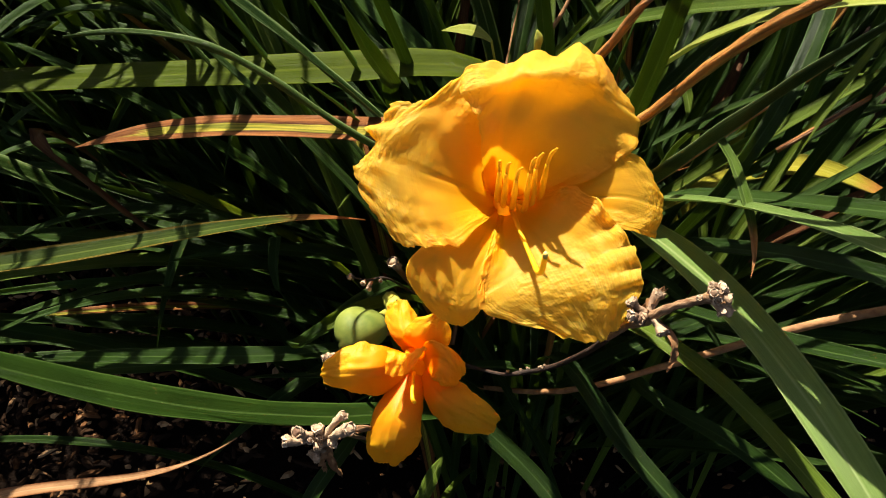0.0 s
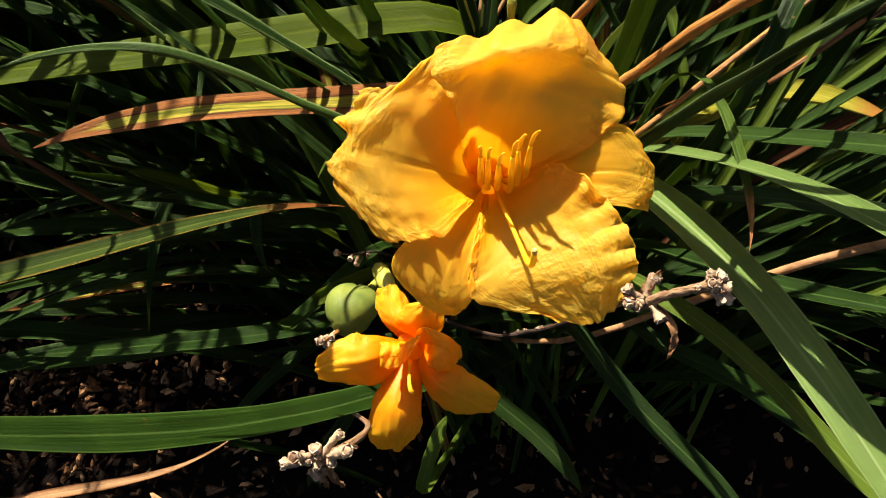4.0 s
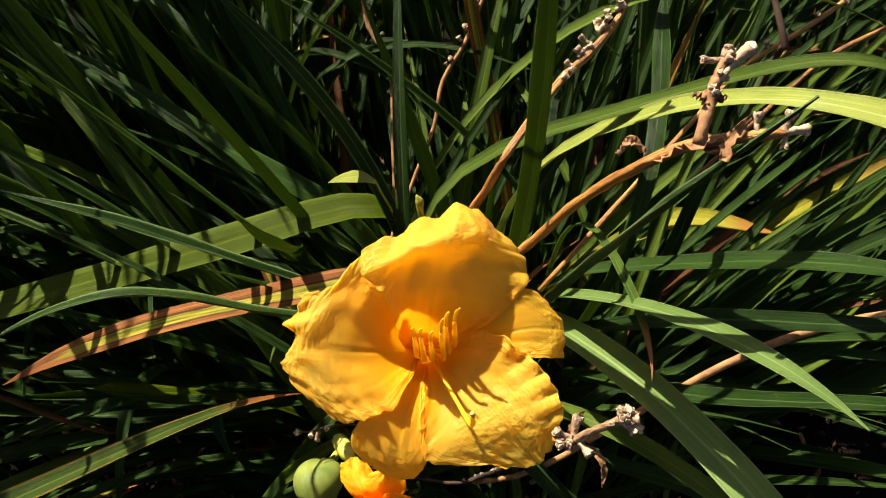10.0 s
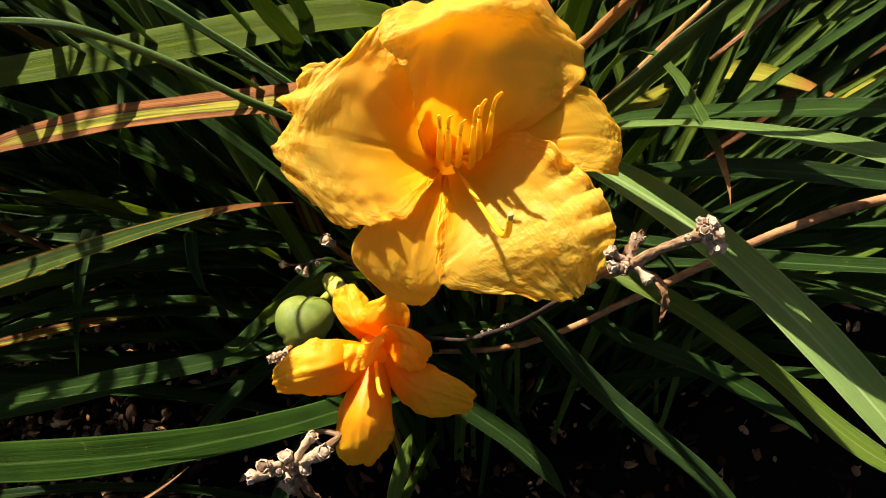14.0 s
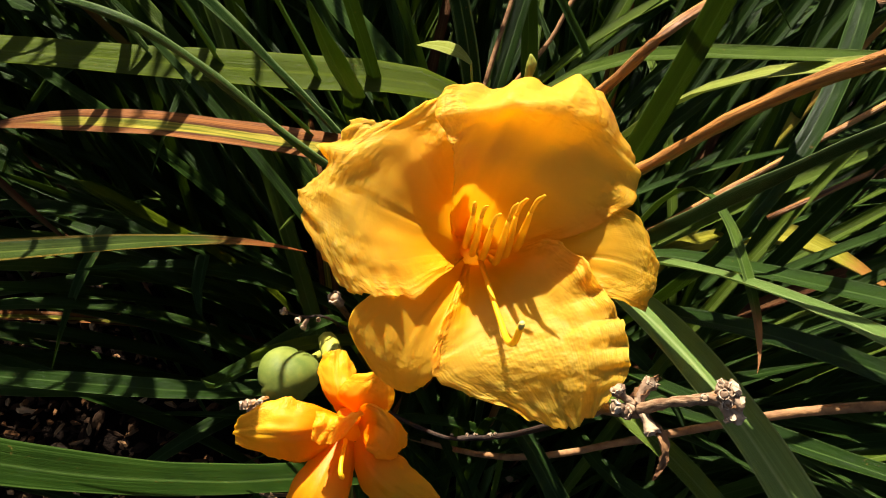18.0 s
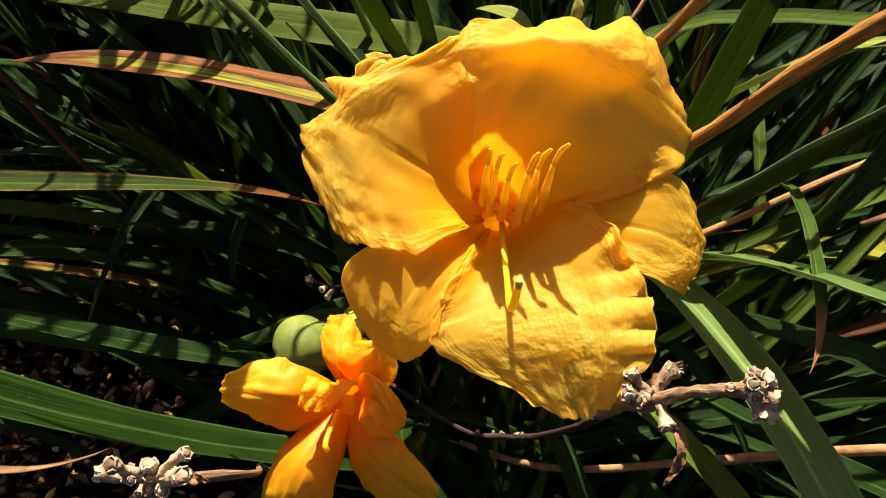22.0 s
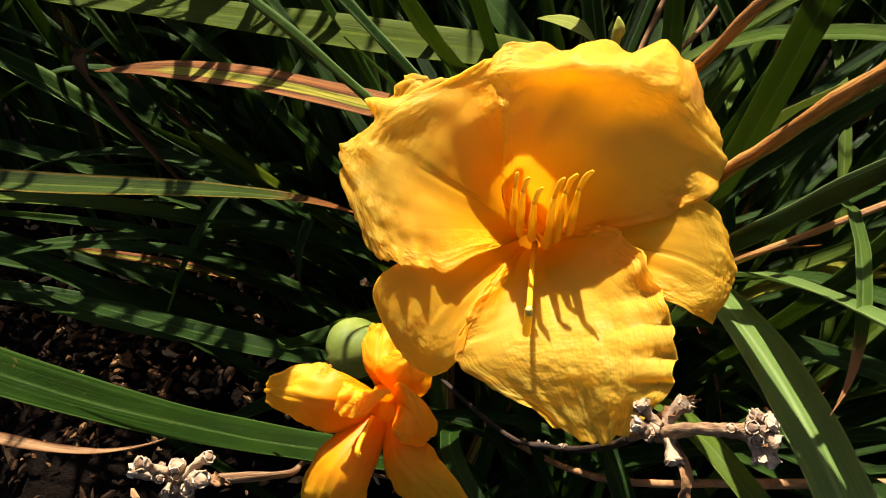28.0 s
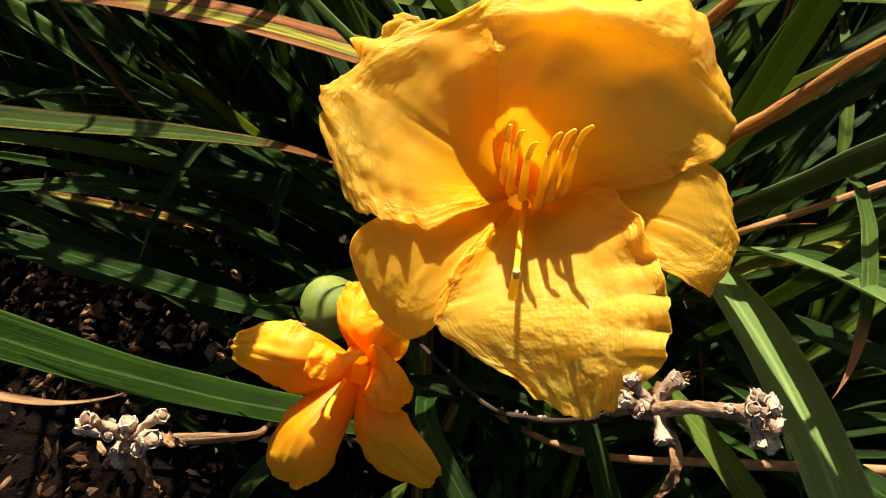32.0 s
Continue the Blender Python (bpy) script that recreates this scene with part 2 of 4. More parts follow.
# Thicket green, kept near black: part of the deep shade is in its colour.
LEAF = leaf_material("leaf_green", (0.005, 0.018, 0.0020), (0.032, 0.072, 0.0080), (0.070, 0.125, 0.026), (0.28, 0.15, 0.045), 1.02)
LEAF_MID = leaf_material("leaf_mid_green", (0.028, 0.050, 0.0012), (0.078, 0.108, 0.003), (0.10, 0.13, 0.008), None, share=0.34)
LEAF_PALE = leaf_material("leaf_pale_green", (0.040, 0.078, 0.006), (0.110, 0.165, 0.016), (0.16, 0.21, 0.045), None)
LEAF_YELLOW = leaf_material("leaf_yellowing", (0.22, 0.24, 0.02), (0.40, 0.33, 0.03), (0.42, 0.38, 0.07), (0.34, 0.15, 0.03), 0.80)
LEAF_LIME = leaf_material("leaf_lime", (0.18, 0.24, 0.03), (0.34, 0.36, 0.07), (0.40, 0.42, 0.14), None)
LEAF_BROWN = banded_leaf("leaf_brown_edged", (0.12, 0.14, 0.008), (0.46, 0.36, 0.04), (0.075, 0.020, 0.005), (0.36, 0.130, 0.026))
# Lifted green that puts direct sun into the blade's own colour.
LEAF_SUNLIT = leaf_material("leaf_sunlit_green", (0.105, 0.180, 0.040), (0.21, 0.30, 0.080), (0.29, 0.36, 0.14), None, share=0.36)
LEAF_RIM = leaf_material("leaf_straw_edged", (0.014, 0.034, 0.003), (0.055, 0.085, 0.010), (0.13, 0.165, 0.03), (0.20, 0.065, 0.015), 0.90, (0.36, 0.24, 0.035), 0.2, 0.45, (0.56, 0.63))
# The pale edge colour paints sky sheen along the margins of a dark blade.
LEAF_SHEEN = leaf_material("leaf_painted_sheen", (0.010, 0.030, 0.005), (0.045, 0.080, 0.014), (0.12, 0.175, 0.06), None, 0, (0.14, 0.20, 0.075), 0.2, 0.38, (0.55, 0.63))
LEAF_STRING = leaf_material("leaf_withering", (0.03, 0.07, 0.008), (0.10, 0.15, 0.02), (0.14, 0.20, 0.05), (0.30, 0.13, 0.05), 0.74)
LEAF_TAN = leaf_material("leaf_dry_pinkish", (0.20, 0.085, 0.035), (0.46, 0.26, 0.12), (0.52, 0.33, 0.18), None, 0, (0.26, 0.09, 0.03), 0.15, 0.6, (0.5, 0.6))
LEAF_DRY = leaf_material("leaf_dry_tan", (0.07, 0.025, 0.008), (0.24, 0.11, 0.04), (0.20, 0.09, 0.035), None, 0, (0.09, 0.03, 0.010), 0.15, 0.6)


def soil_material():
    n = Nodes("soil_shaded")
    pos = n.add("TexCoord").outputs["Object"]
    a, b = n.noise(pos, 14, 6), n.noise(pos, 170, 5, 0.7)
    # Browns lowered to near black: the shade under the leaves is in the colour.
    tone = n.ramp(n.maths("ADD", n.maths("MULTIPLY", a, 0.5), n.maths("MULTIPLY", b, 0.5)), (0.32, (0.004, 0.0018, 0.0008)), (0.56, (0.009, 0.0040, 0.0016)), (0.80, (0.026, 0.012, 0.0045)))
    n.put(n.bsdf, "Base Color", tone)
    n.put(n.bsdf, "Roughness", 0.92)
    n.put(n.bsdf, "Specular IOR Level", 0.08)
    n.bump(n.maths("ADD", n.maths("ADD", b, a), n.noise(pos, 520, 4, 0.7)), 1.0, 0.008)
    return n.mat


SOIL = soil_material()


def chip_material():
    n = Nodes("bark_and_crumbs")
    rnd = n.add("NewGeometry").outputs["Random Per Island"]
    pos = n.add("TexCoord").outputs["Object"]
    grain = n.noise(pos, 240, 4)
    # The lightest tan is raised so that a few chips read as sunlit flecks.
    tone = n.ramp(rnd, (0.0, (0.010, 0.005, 0.0022)), (0.60, (0.030, 0.013, 0.0045)), (0.80, (0.16, 0.066, 0.022)), (1.0, (0.58, 0.34, 0.16)))
    n.put(n.bsdf, "Base Color", n.mix(n.maths("MULTIPLY", grain, 0.6), tone, (0.02, 0.011, 0.006)))
    n.put(n.bsdf, "Roughness", 0.9)
    n.put(n.bsdf, "Specular IOR Level", 0.1)
    n.bump(grain, 0.6, 0.0008)
    return n.mat


CHIP = chip_material()


# ---- builders ----
def link_mesh(name, bm, material, smooth=True):
    me = bpy.data.meshes.new(name)
    bm.normal_update()
    bm.to_mesh(me)
    bm.free()
    if smooth:
        me.polygons.foreach_set("use_smooth", [True] * len(me.polygons))
    me.materials.append(material)
    return new(name, me)


def part(name, bm, material, parent, label="", smooth=True):
    ob = link_mesh(name, bm, material, smooth)
    ob.parent = parent
    return tagged(ob, label)


def thing(name, m, label, category, group=""):
    ob = new(name)
    ob.empty_display_size = 0.01
    ob.matrix_world = m
    return tagged(ob, label, category, group)


def bezier(c, s):
    a, b, d, e = c
    return a * (1 - s) ** 3 + b * (3 * s * (1 - s) ** 2) + d * (3 * s * s * (1 - s)) + e * s ** 3


def spline(points, count):
    """A smooth line through the points."""
    p = [Vector(q) for q in points]
    p = [p[0] * 2 - p[1]] + p + [p[-1] * 2 - p[-2]]
    out = []
    spans = len(p) - 3
    for k in range(count + 1):
        f = k / count * spans
        i = min(int(f), spans - 1)
        t = f - i
        a, b, c, d = p[i:i + 4]
        out.append(0.5 * (b * 2 + (c - a) * t + (a * 2 - b * 5 + c * 4 - d) * t * t + (b * 3 - a - c * 3 + d) * t ** 3))
    return out


def tube(points, radii, count=14, sides=8, flat=1.0, rough=0.0, seed=0, bm=None):
    """A round stalk along a smooth line, its radius going through the given ones."""
    bm = bm or bmesh.new()
    uv = bm.loops.layers.uv.verify()
    line = spline(points, count)
    rings, ref = [], Vector((0.31, 0.17, 0.93))
    for k, c in enumerate(line):
        t = (line[min(k + 1, count)] - line[max(k - 1, 0)]).normalized()
        a = t.cross(ref).normalized()
        b = t.cross(a)
        f = k / count * (len(radii) - 1)
        i = min(int(f), len(radii) - 2)
        rad = radii[i] + (radii[i + 1] - radii[i]) * (f - i)
        ring = []
        for j in range(sides):
            g = 2 * math.pi * j / sides
            w = rad * (1 + rough * noise.noise((c * 400 + Vector((j * 2.1, seed, k * 0.3)))))
            ring.append(bm.verts.new(c + a * (math.cos(g) * w) + b * (math.sin(g) * w * flat)))
        rings.append(ring)
    for k in range(count):
        for j in range(sides):
            q = bm.faces.new((rings[k][j], rings[k][(j + 1) % sides], rings[k + 1][(j + 1) % sides], rings[k + 1][j]))
            for loop, (x, y) in zip(q.loops, ((j, k), (j + 1, k), (j + 1, k + 1), (j, k + 1))):
                loop[uv].uv = (x / sides, y / count)
    bm.faces.new(rings[0][::-1])
    bm.faces.new(rings[-1])
    return bm


def smooth_step(a, b, x):
    t = min(max((x - a) / (b - a), 0.0), 1.0)
    return t * t * (3 - 2 * t)


def on_line(line, s):
    """The place at s, from 0 to 1, on a dense line."""
    f = min(max(s, 0.0), 1.0) * (len(line) - 1)
    i = min(int(f), len(line) - 2)
    return line[i].lerp(line[i + 1], f - i)


def frill(s, waves, seed, even=0.5):
    """An uneven wave along a rim: folds of many lengths, more regular as even grows."""
    g = 2 * math.pi * waves * (s + 0.05 * noise.noise((s * 4, seed, 2.5)))
    swell = 0.55 + 0.9 * abs(noise.noise((s * 2.7, seed, 8)))
    loose = 1.3 * noise.noise((s * waves * 0.9, seed, 1)) + 0.9 * noise.noise((s * waves * 2.3, seed, 5)) + 0.4 * noise.noise((s * waves * 5, seed, 7))
    return even * swell * (math.sin(g + seed) + 0.4 * math.sin(2.1 * g + seed * 2.3)) + (1 - even) * loose


def tepal(left, mid, right, ruffle=(0.5, 0.5, 0.5), waves=5.0, lobes=0.8, seed=0, groove=0.0005, thick=0.0004, lump=0.4, deep=3.0, even=0.3, along=64, across=48):
    """One petal or sepal in millimetres of its bloom, spread between its left rim, its midrib and its right rim, all from the throat to the tip.
    ruffle: the height of the frills on the left rim, the right rim and the end; lobes: how far the rims are drawn in and out; deep: how narrow the frilled band is; even: how regular the frills are."""
    rims = [spline([Vector(p) / 1000 for p in q], 80) for q in (left, mid, right)]

    def place(s, v):
        a, m, c = [on_line(r, s) for r in rims]
        return a * (v * (v - 1) / 2) + m * (1 - v * v) + c * (v * (v + 1) / 2)

    def outward(s, v):
        ds = place(min(s + 0.02, 1), v) - place(max(s - 0.02, 0), v)
        dv = place(s, min(v + 0.04, 1)) - place(s, max(v - 0.04, -1))
        return dv.cross(ds).normalized(), ds.normalized(), dv.normalized()

    turn = 1 if outward(0.5, 0.0)[0].z > 0 else -1
    bm = bmesh.new()
    uv = bm.loops.layers.uv.verify()
    top, low = [], []
    for i in range(along + 1):
        s = 1 - (1 - i / along) ** 1.3
        a, b = [], []
        for j in range(across + 1):
            v = math.sin((2 * j / across - 1) * math.pi / 2) * 0.55 + 0.45 * (2 * j / across - 1)
            e = abs(v)
            q = place(s, v)
            nor, ds, dv = outward(s, v)
            nor = nor * turn
            open_part = smooth_step(0.22, 0.5, s)
            hem = smooth_step(0.70, 1.0, s)
            side = ruffle[0] if v < 0 else ruffle[1]
            key = seed + (3.1 if v < 0 else 7.7)
            lift = side / 1000 * e ** deep * frill(s, waves, key, even) * open_part * (1 - 0.5 * hem)
            lift += ruffle[2] / 1000 * hem ** 1.3 * frill(0.5 + v / 2, waves * 0.55, seed + 5.3, 0.12)
            lift += lump / 1000 * (noise.noise((v * 2.1 + seed, s * 3.2, seed * 0.7)) + 0.8 * noise.noise((v * 4.2 + seed, s * 5.5, seed * 1.3))) * open_part
            near = max(e, s)
            lift += 0.0003 * smooth_step(0.5, 0.9, near) * noise.noise((v * 9 + seed, s * 15, seed))
            lift += 0.00016 * smooth_step(0.45, 0.85, near) * noise.noise((v * 20 + seed, s * 36, seed))
            lift -= groove * math.exp(-(v / 0.035) ** 2) * smooth_step(0.1, 0.3, s)
            draw = lobes / 1000 * e ** 4 * (1.2 * frill(s, waves * 0.7, key + 2, 0.0) - 0.4) * open_part * (1 - hem)
            pull = lobes / 1000 * hem ** 3 * (1.2 * frill(0.5 + v / 2, waves * 0.5, seed + 9.1, 0.0) - 0.5)
            q = q + nor * lift + dv * math.copysign(draw, v) + ds * pull
            a.append(bm.verts.new(q))
            b.append(bm.verts.new(q - nor * thick * (1.25 - 0.8 * near ** 3)))
        top.append(a)
        low.append(b)

    def quad(vs, ij):
        face = bm.faces.new(vs[::turn])
        for loop, (i, j) in zip(face.loops, ij[::turn]):
            loop[uv].uv = (j / across, 1 - (1 - i / along) ** 1.3)
    for i in range(along):
        for j in range(across):
            ij = ((i, j), (i, j + 1), (i + 1, j + 1), (i + 1, j))
            quad([top[m][n] for m, n in ij], ij)
            quad([low[m][n] for m, n in ij[::-1]], ij[::-1])
        for j in (0, across):
            quad((top[i][j], top[i + 1][j], low[i + 1][j], low[i][j])[::1 if j == 0 else -1], ((i, j), (i + 1, j), (i + 1, j), (i, j))[::1 if j == 0 else -1])
    for j in range(across):
        quad((top[along][j], top[along][j + 1], low[along][j + 1], low[along][j]), ((along, j), (along, j + 1), (along, j + 1), (along, j)))
    return bm


def blade_mesh(line, width, fold=0.25, twist=0.0, taper=0.35, thick=0.0004, point=0.3, wave=0.0, seed=0, flip=None, rise=0.35):
    """A strap leaf along a line of places, channelled along its midrib, tapering to a point."""
    bm = bmesh.new()
    uv = bm.loops.layers.uv.verify()
    count = len(line) - 1
    flat = flip or Vector((line[-1].x - line[0].x, line[-1].y - line[0].y, 0))
    if flat.length < 0.004:
        flat = Vector((0, -1, 0))
    side0 = Vector((0, 0, 1)).cross(flat).normalized()
    cols = (-1, -0.55, -0.1, 0, 0.1, 0.55, 1)
    top, low = [], []
    for k, c in enumerate(line):
        s = k / count
        t = (line[min(k + 1, count)] - line[max(k - 1, 0)]).normalized()
        side = (side0 - t * side0.dot(t)).normalized()
        nor = t.cross(side).normalized()
        if nor.z < 0 and abs(t.z) < 0.97:
            nor = -nor
        g = radians(twist) * (s - 0.5) + 0.35 * wave * math.sin(s * 9 + seed)
        side, nor = side * math.cos(g) + nor * math.sin(g), nor * math.cos(g) - side * math.sin(g)
        w = width / 2 * (taper + (1 - taper) * smooth_step(0, rise, s))
        if s > 1 - point:
            w *= max(1 - ((s - 1 + point) / point) ** 1.6, 0.03)
        w *= 1 + 0.04 * noise.noise((s * 12, seed, 0))
        f = fold * (1.25 - 0.7 * s)
        a, b = [], []
        for v in cols:
            q = c + side * (v * w) + nor * (abs(v) ** 1.3 * w * f + 0.0005 * wave * math.sin(s * 31 + v * 3 + seed))
            a.append(bm.verts.new(q))
            b.append(bm.verts.new(q - nor * thick * (1.5 - abs(v))))
        top.append(a)
        low.append(b)
    n = len(cols)
    for k in range(count):
        for j in range(n - 1):
            for g, turn in ((top, 1), (low, -1)):
                q = ((k, j), (k, j + 1), (k + 1, j + 1), (k + 1, j))[::turn]
                face = bm.faces.new([g[x][y] for x, y in q])
                for loop, (x, y) in zip(face.loops, q):
                    loop[uv].uv = (0.5 + cols[y] / 2, x / count)
        for j in (0, n - 1):
            face = bm.faces.new((top[k][j], top[k + 1][j], low[k + 1][j], low[k][j]))
            for loop, x in zip(face.loops, (k, k + 1, k + 1, k)):
                loop[uv].uv = (0.5 + cols[j] / 2, x / count)
    return bm


def leaf(parent, c, width, material, root=None, label="", fold=0.25, twist=0.0, point=0.3, wave=0.3, seed=0, taper=0.5, count=34, face=None, hook=None, rise=0.35):
    """A leaf whose visible length follows four control places from its lower end to its tip; root: where it leaves the ground."""
    c = [Vector(p) for p in c]
    line = []
    if root:
        r = Vector(root)
        reach = (c[0] - r).length
        head = (c[1] - c[0]).normalized() if (c[1] - c[0]).length > 1e-5 else Vector((0, 0, 1))
        low = [r, r + Vector((0, 0, reach * 0.45)), c[0] + Vector(hook) if hook else c[0] - head * reach * 0.35, c[0]]
        line += [bezier(low, k / 14) for k in range(14)]
    line += [bezier(c, k / count) for k in range(count + 1)]
    return part("leaf", blade_mesh(line, width / 1000, fold, twist, taper, point=point, wave=wave, seed=seed, flip=face, rise=rise), material, parent, label)


# ---- ground ----
def ground():
    bm = bmesh.new()
    steps = [math.copysign(abs(k / 60) ** 1.0 * 0.9 + max(abs(k) - 45, 0) ** 3 * 0.011, k) for k in range(-60, 61)]
    rows = [[bm.verts.new((x, y + 0.3, 0.010 * noise.noise((x * 9, y * 9, 0)) + 0.005 * noise.noise((x * 40, y * 40, 3)) - 0.006)) for x in steps] for y in steps]
    for i in range(120):
        for j in range(120):
            bm.faces.new((rows[i][j], rows[i][j + 1], rows[i + 1][j + 1], rows[i + 1][j]))
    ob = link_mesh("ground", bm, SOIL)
    return tagged(ob, "bare garden soil under the leaves, darkened for their shade", "ground", kind="structure")


ground()


def chips():
    """Bark and dead leaf scraps on the soil."""
    rng = random.Random(5)
    bm = bmesh.new()
    for k in range(7700):
        x, y = (rng.gauss(0, 0.28), rng.uniform(-0.15, 0.75)) if k < 6400 else (rng.gauss(-0.26, 0.08), rng.gauss(0.31, 0.07))
        size = rng.choice((0.0012, 0.0015, 0.002, 0.0025, 0.0032, 0.0045)) if k < 6400 else rng.uniform(0.0018, 0.0045)
        m = pose(x, y, rng.uniform(-0.002, 0.006), rng.uniform(-25, 25), rng.uniform(-25, 25), rng.uniform(0, 360))
        l, w, h = size * rng.uniform(0.8, 2.3), size * rng.uniform(0.45, 0.9), size * rng.uniform(0.25, 0.6)
        ring = [Vector((l * math.cos(a) * rng.uniform(0.45, 1.2), w * math.sin(a) * rng.uniform(0.45, 1.2), rng.uniform(-0.2, 0.2) * w)) for a in (0.2, 1.3, 2.4, 3.5, 4.6, 5.6)]
        lo = [bm.verts.new(m @ p) for p in ring]
        hi = [bm.verts.new(m @ (p * 0.6 + Vector((0, 0, h)))) for p in ring]
        for k in range(6):
            bm.faces.new((lo[k], lo[(k + 1) % 6], hi[(k + 1) % 6], hi[k]))
        bm.faces.new(hi)
    ob = link_mesh("bark_chips", bm, CHIP, False)
    return tagged(ob, "tan bark chips and dead scraps scattered on dark soil", "mulch", kind="stuff")


chips()


# ---- the bloom ----
bloom = thing("daylily_bloom", facing(BLOOM), "open golden yellow daylily bloom with ruffled petals and long stamens", "flower")
part("sepal", tepal(((-8, 2, -19), (-19, 11, -12), (-28, 26, -10), (-30, 33, -12)), ((-2, 6, -21), (-9, 16, -12), (-18, 30, -8), (-23, 37, -12)), ((5, 6, -21), (7, 17, -13), (-3, 32, -9), (-14, 37, -12)), seed=4), SEPAL, bloom)
part("sepal", tepal(((3, 5, -17), (16, 12, -5), (29.5, 19.5, 0.5), (39, 20.5, 2), (45, 14, 1.5)), ((3, 4, -18), (16, 6, -5), (32.5, 8, 4), (43, 6, 5.5), (47.8, 4, 4)), ((3, 3, -17), (14, 1, -5), (27.5, 0, 4.5), (37.5, -2.5, 8), (45.5, -5.5, 6)), (0.6, 0.8, 0.8), 4, 0.8, seed=5), SEPAL, bloom)
part("sepal", tepal(((-3, 0, -15), (-6, -9, 1), (-9, -19, 7), (-9.2, -26, 9), (-12.5, -32, 6)), ((-3, 2, -17), (-9, -6, -1), (-16, -15, 7), (-20, -26, 9), (-18.5, -34, 4)), ((-5, 3, -15), (-14, -2, -1), (-26, -6, 8), (-33.5, -16, 8), (-27, -28, 5)), (0.5, 0.5, 0.6), 4, 0.6, seed=6, groove=0.0002), SEPAL, bloom)
part("petal", tepal(((-1, 9, -17), (-4, 18, -8), (-10, 31, -3), (-16, 44, -2), (-29, 37, -1), (-41, 36.5, -5)), ((-3, 4, -18), (-12, 9, -6), (-24, 14, 1), (-34, 18, 4), (-43, 20.5, 4), (-49, 22, -1)), ((-3, 2, -16), (-9, -1, 0), (-18, -5, 8), (-28, -7, 10.5), (-39, -2, 8), (-47, 7.5, 2)), (1.6, 2.2, 3.4), 8.0, 4.0, seed=1, lump=1.4), PETAL, bloom)
part("petal", tepal(((-6, 4, -17), (-9, 12, -6), (-9.5, 24, 4), (-11.5, 33, 7.5), (-16, 40, 5), (-14.5, 46, 0)), ((0, 4, -18), (2, 15, -8), (5, 28, -1), (9, 38.5, 4), (12, 46, 9.5), (14.5, 53, -6)), ((4, 4, -15), (15, 9, -3), (29, 15.5, 2.5), (38, 25.5, 1.5), (38, 36, -2), (32, 46, -8)), (1.6, 2.0, 2.6), 7.0, 1.6, seed=12, lump=2.8, deep=2.4, even=0.1), PETAL_BRUISED, bloom)
part("petal", tepal(((-3, 0, -14), (-7, -8, 1), (-9.5, -17, 7), (-9.5, -26, 9), (1, -31.5, 10), (14, -34, 13)), ((1, 1, -17), (5, -3, -4), (10, -9, 4), (17, -20, 14), (26.5, -36.8, 15)), ((3, 3, -14), (11, 8, -2), (19.5, 10.5, 4.5), (33.5, -2.5, 11), (37.5, -16, 21), (33, -29, 18)), (0.3, 3.4, 1.0), 11.0, 1.4, seed=3, lump=0.8, deep=3.0, even=0.6), PETAL, bloom)


def stamen(foot, bend, top, hook):
    f, b, t, h = [Vector(p) / 1000 for p in (foot, bend, top, hook)]
    fil = part("stamen", tube((f, f.lerp(b, 0.6), b, b.lerp(t, 0.5) + Vector((0, 0, 0.0006)), t), (0.0008, 0.0009, 0.0011, 0.0010, 0.0006), 18, 8), FILAMENT, bloom)
    part("anther", tube((t, t.lerp(h, 0.4) + Vector((0, 0.0012, 0.0004)), h), (0.0006, 0.0007, 0.0004), 8, 6, 0.6, 0.3), ANTHER, fil)


stamen((-2.5, 5.5, -12), (-4.5, 7, -1), (-4.6, 16, 10), (-4.8, 19.5, 12))
stamen((-1.5, 4.5, -12), (-2.5, 5, -1), (-2.6, 15.5, 11), (-1.6, 19, 14))
stamen((0, 4, -12), (0.5, 4.2, -2), (0.4, 13.5, 11), (1.8, 17.4, 15))
stamen((1.5, 4, -12), (4.4, 3.1, -2.7), (4.5, 15.5, 11), (6, 20.5, 14))
stamen((3, 4.5, -12), (6.5, 5.5, -1), (6.6, 17, 9), (8.6, 21.8, 12))
stamen((4, 6, -12), (9, 7.7, 0), (9.6, 18.5, 13), (11.8, 23.3, 17.8))
pist = part("pistil", tube([Vector(p) / 1000 for p in ((1, 2, -12), (2.5, -3, 2), (4.5, -9, 15), (5.7, -12.3, 25), (6, -10.5, 33), (6, -5.8, 38.5))], (0.0008, 0.0007, 0.0007, 0.0009, 0.0009, 0.0008), 26, 8), FILAMENT, bloom)
part("stigma", tube([Vector(p) / 1000 for p in ((6, -6.0, 38.3), (6, -5.2, 39.4), (6, -4.5, 40.3))], (0.0007, 0.0008, 0.0006), 6, 8), STIGMA, pist)
part("flower_tube", tube([Vector(p) / 1000 for p in ((-1, 2, -15), (-1, 1, -26), (-2, -4, -46), (0, -10, -62))], (0.0085, 0.0070, 0.0040, 0.0028), 16, 12), SEPAL, bloom, "narrow yellow-green flower tube")

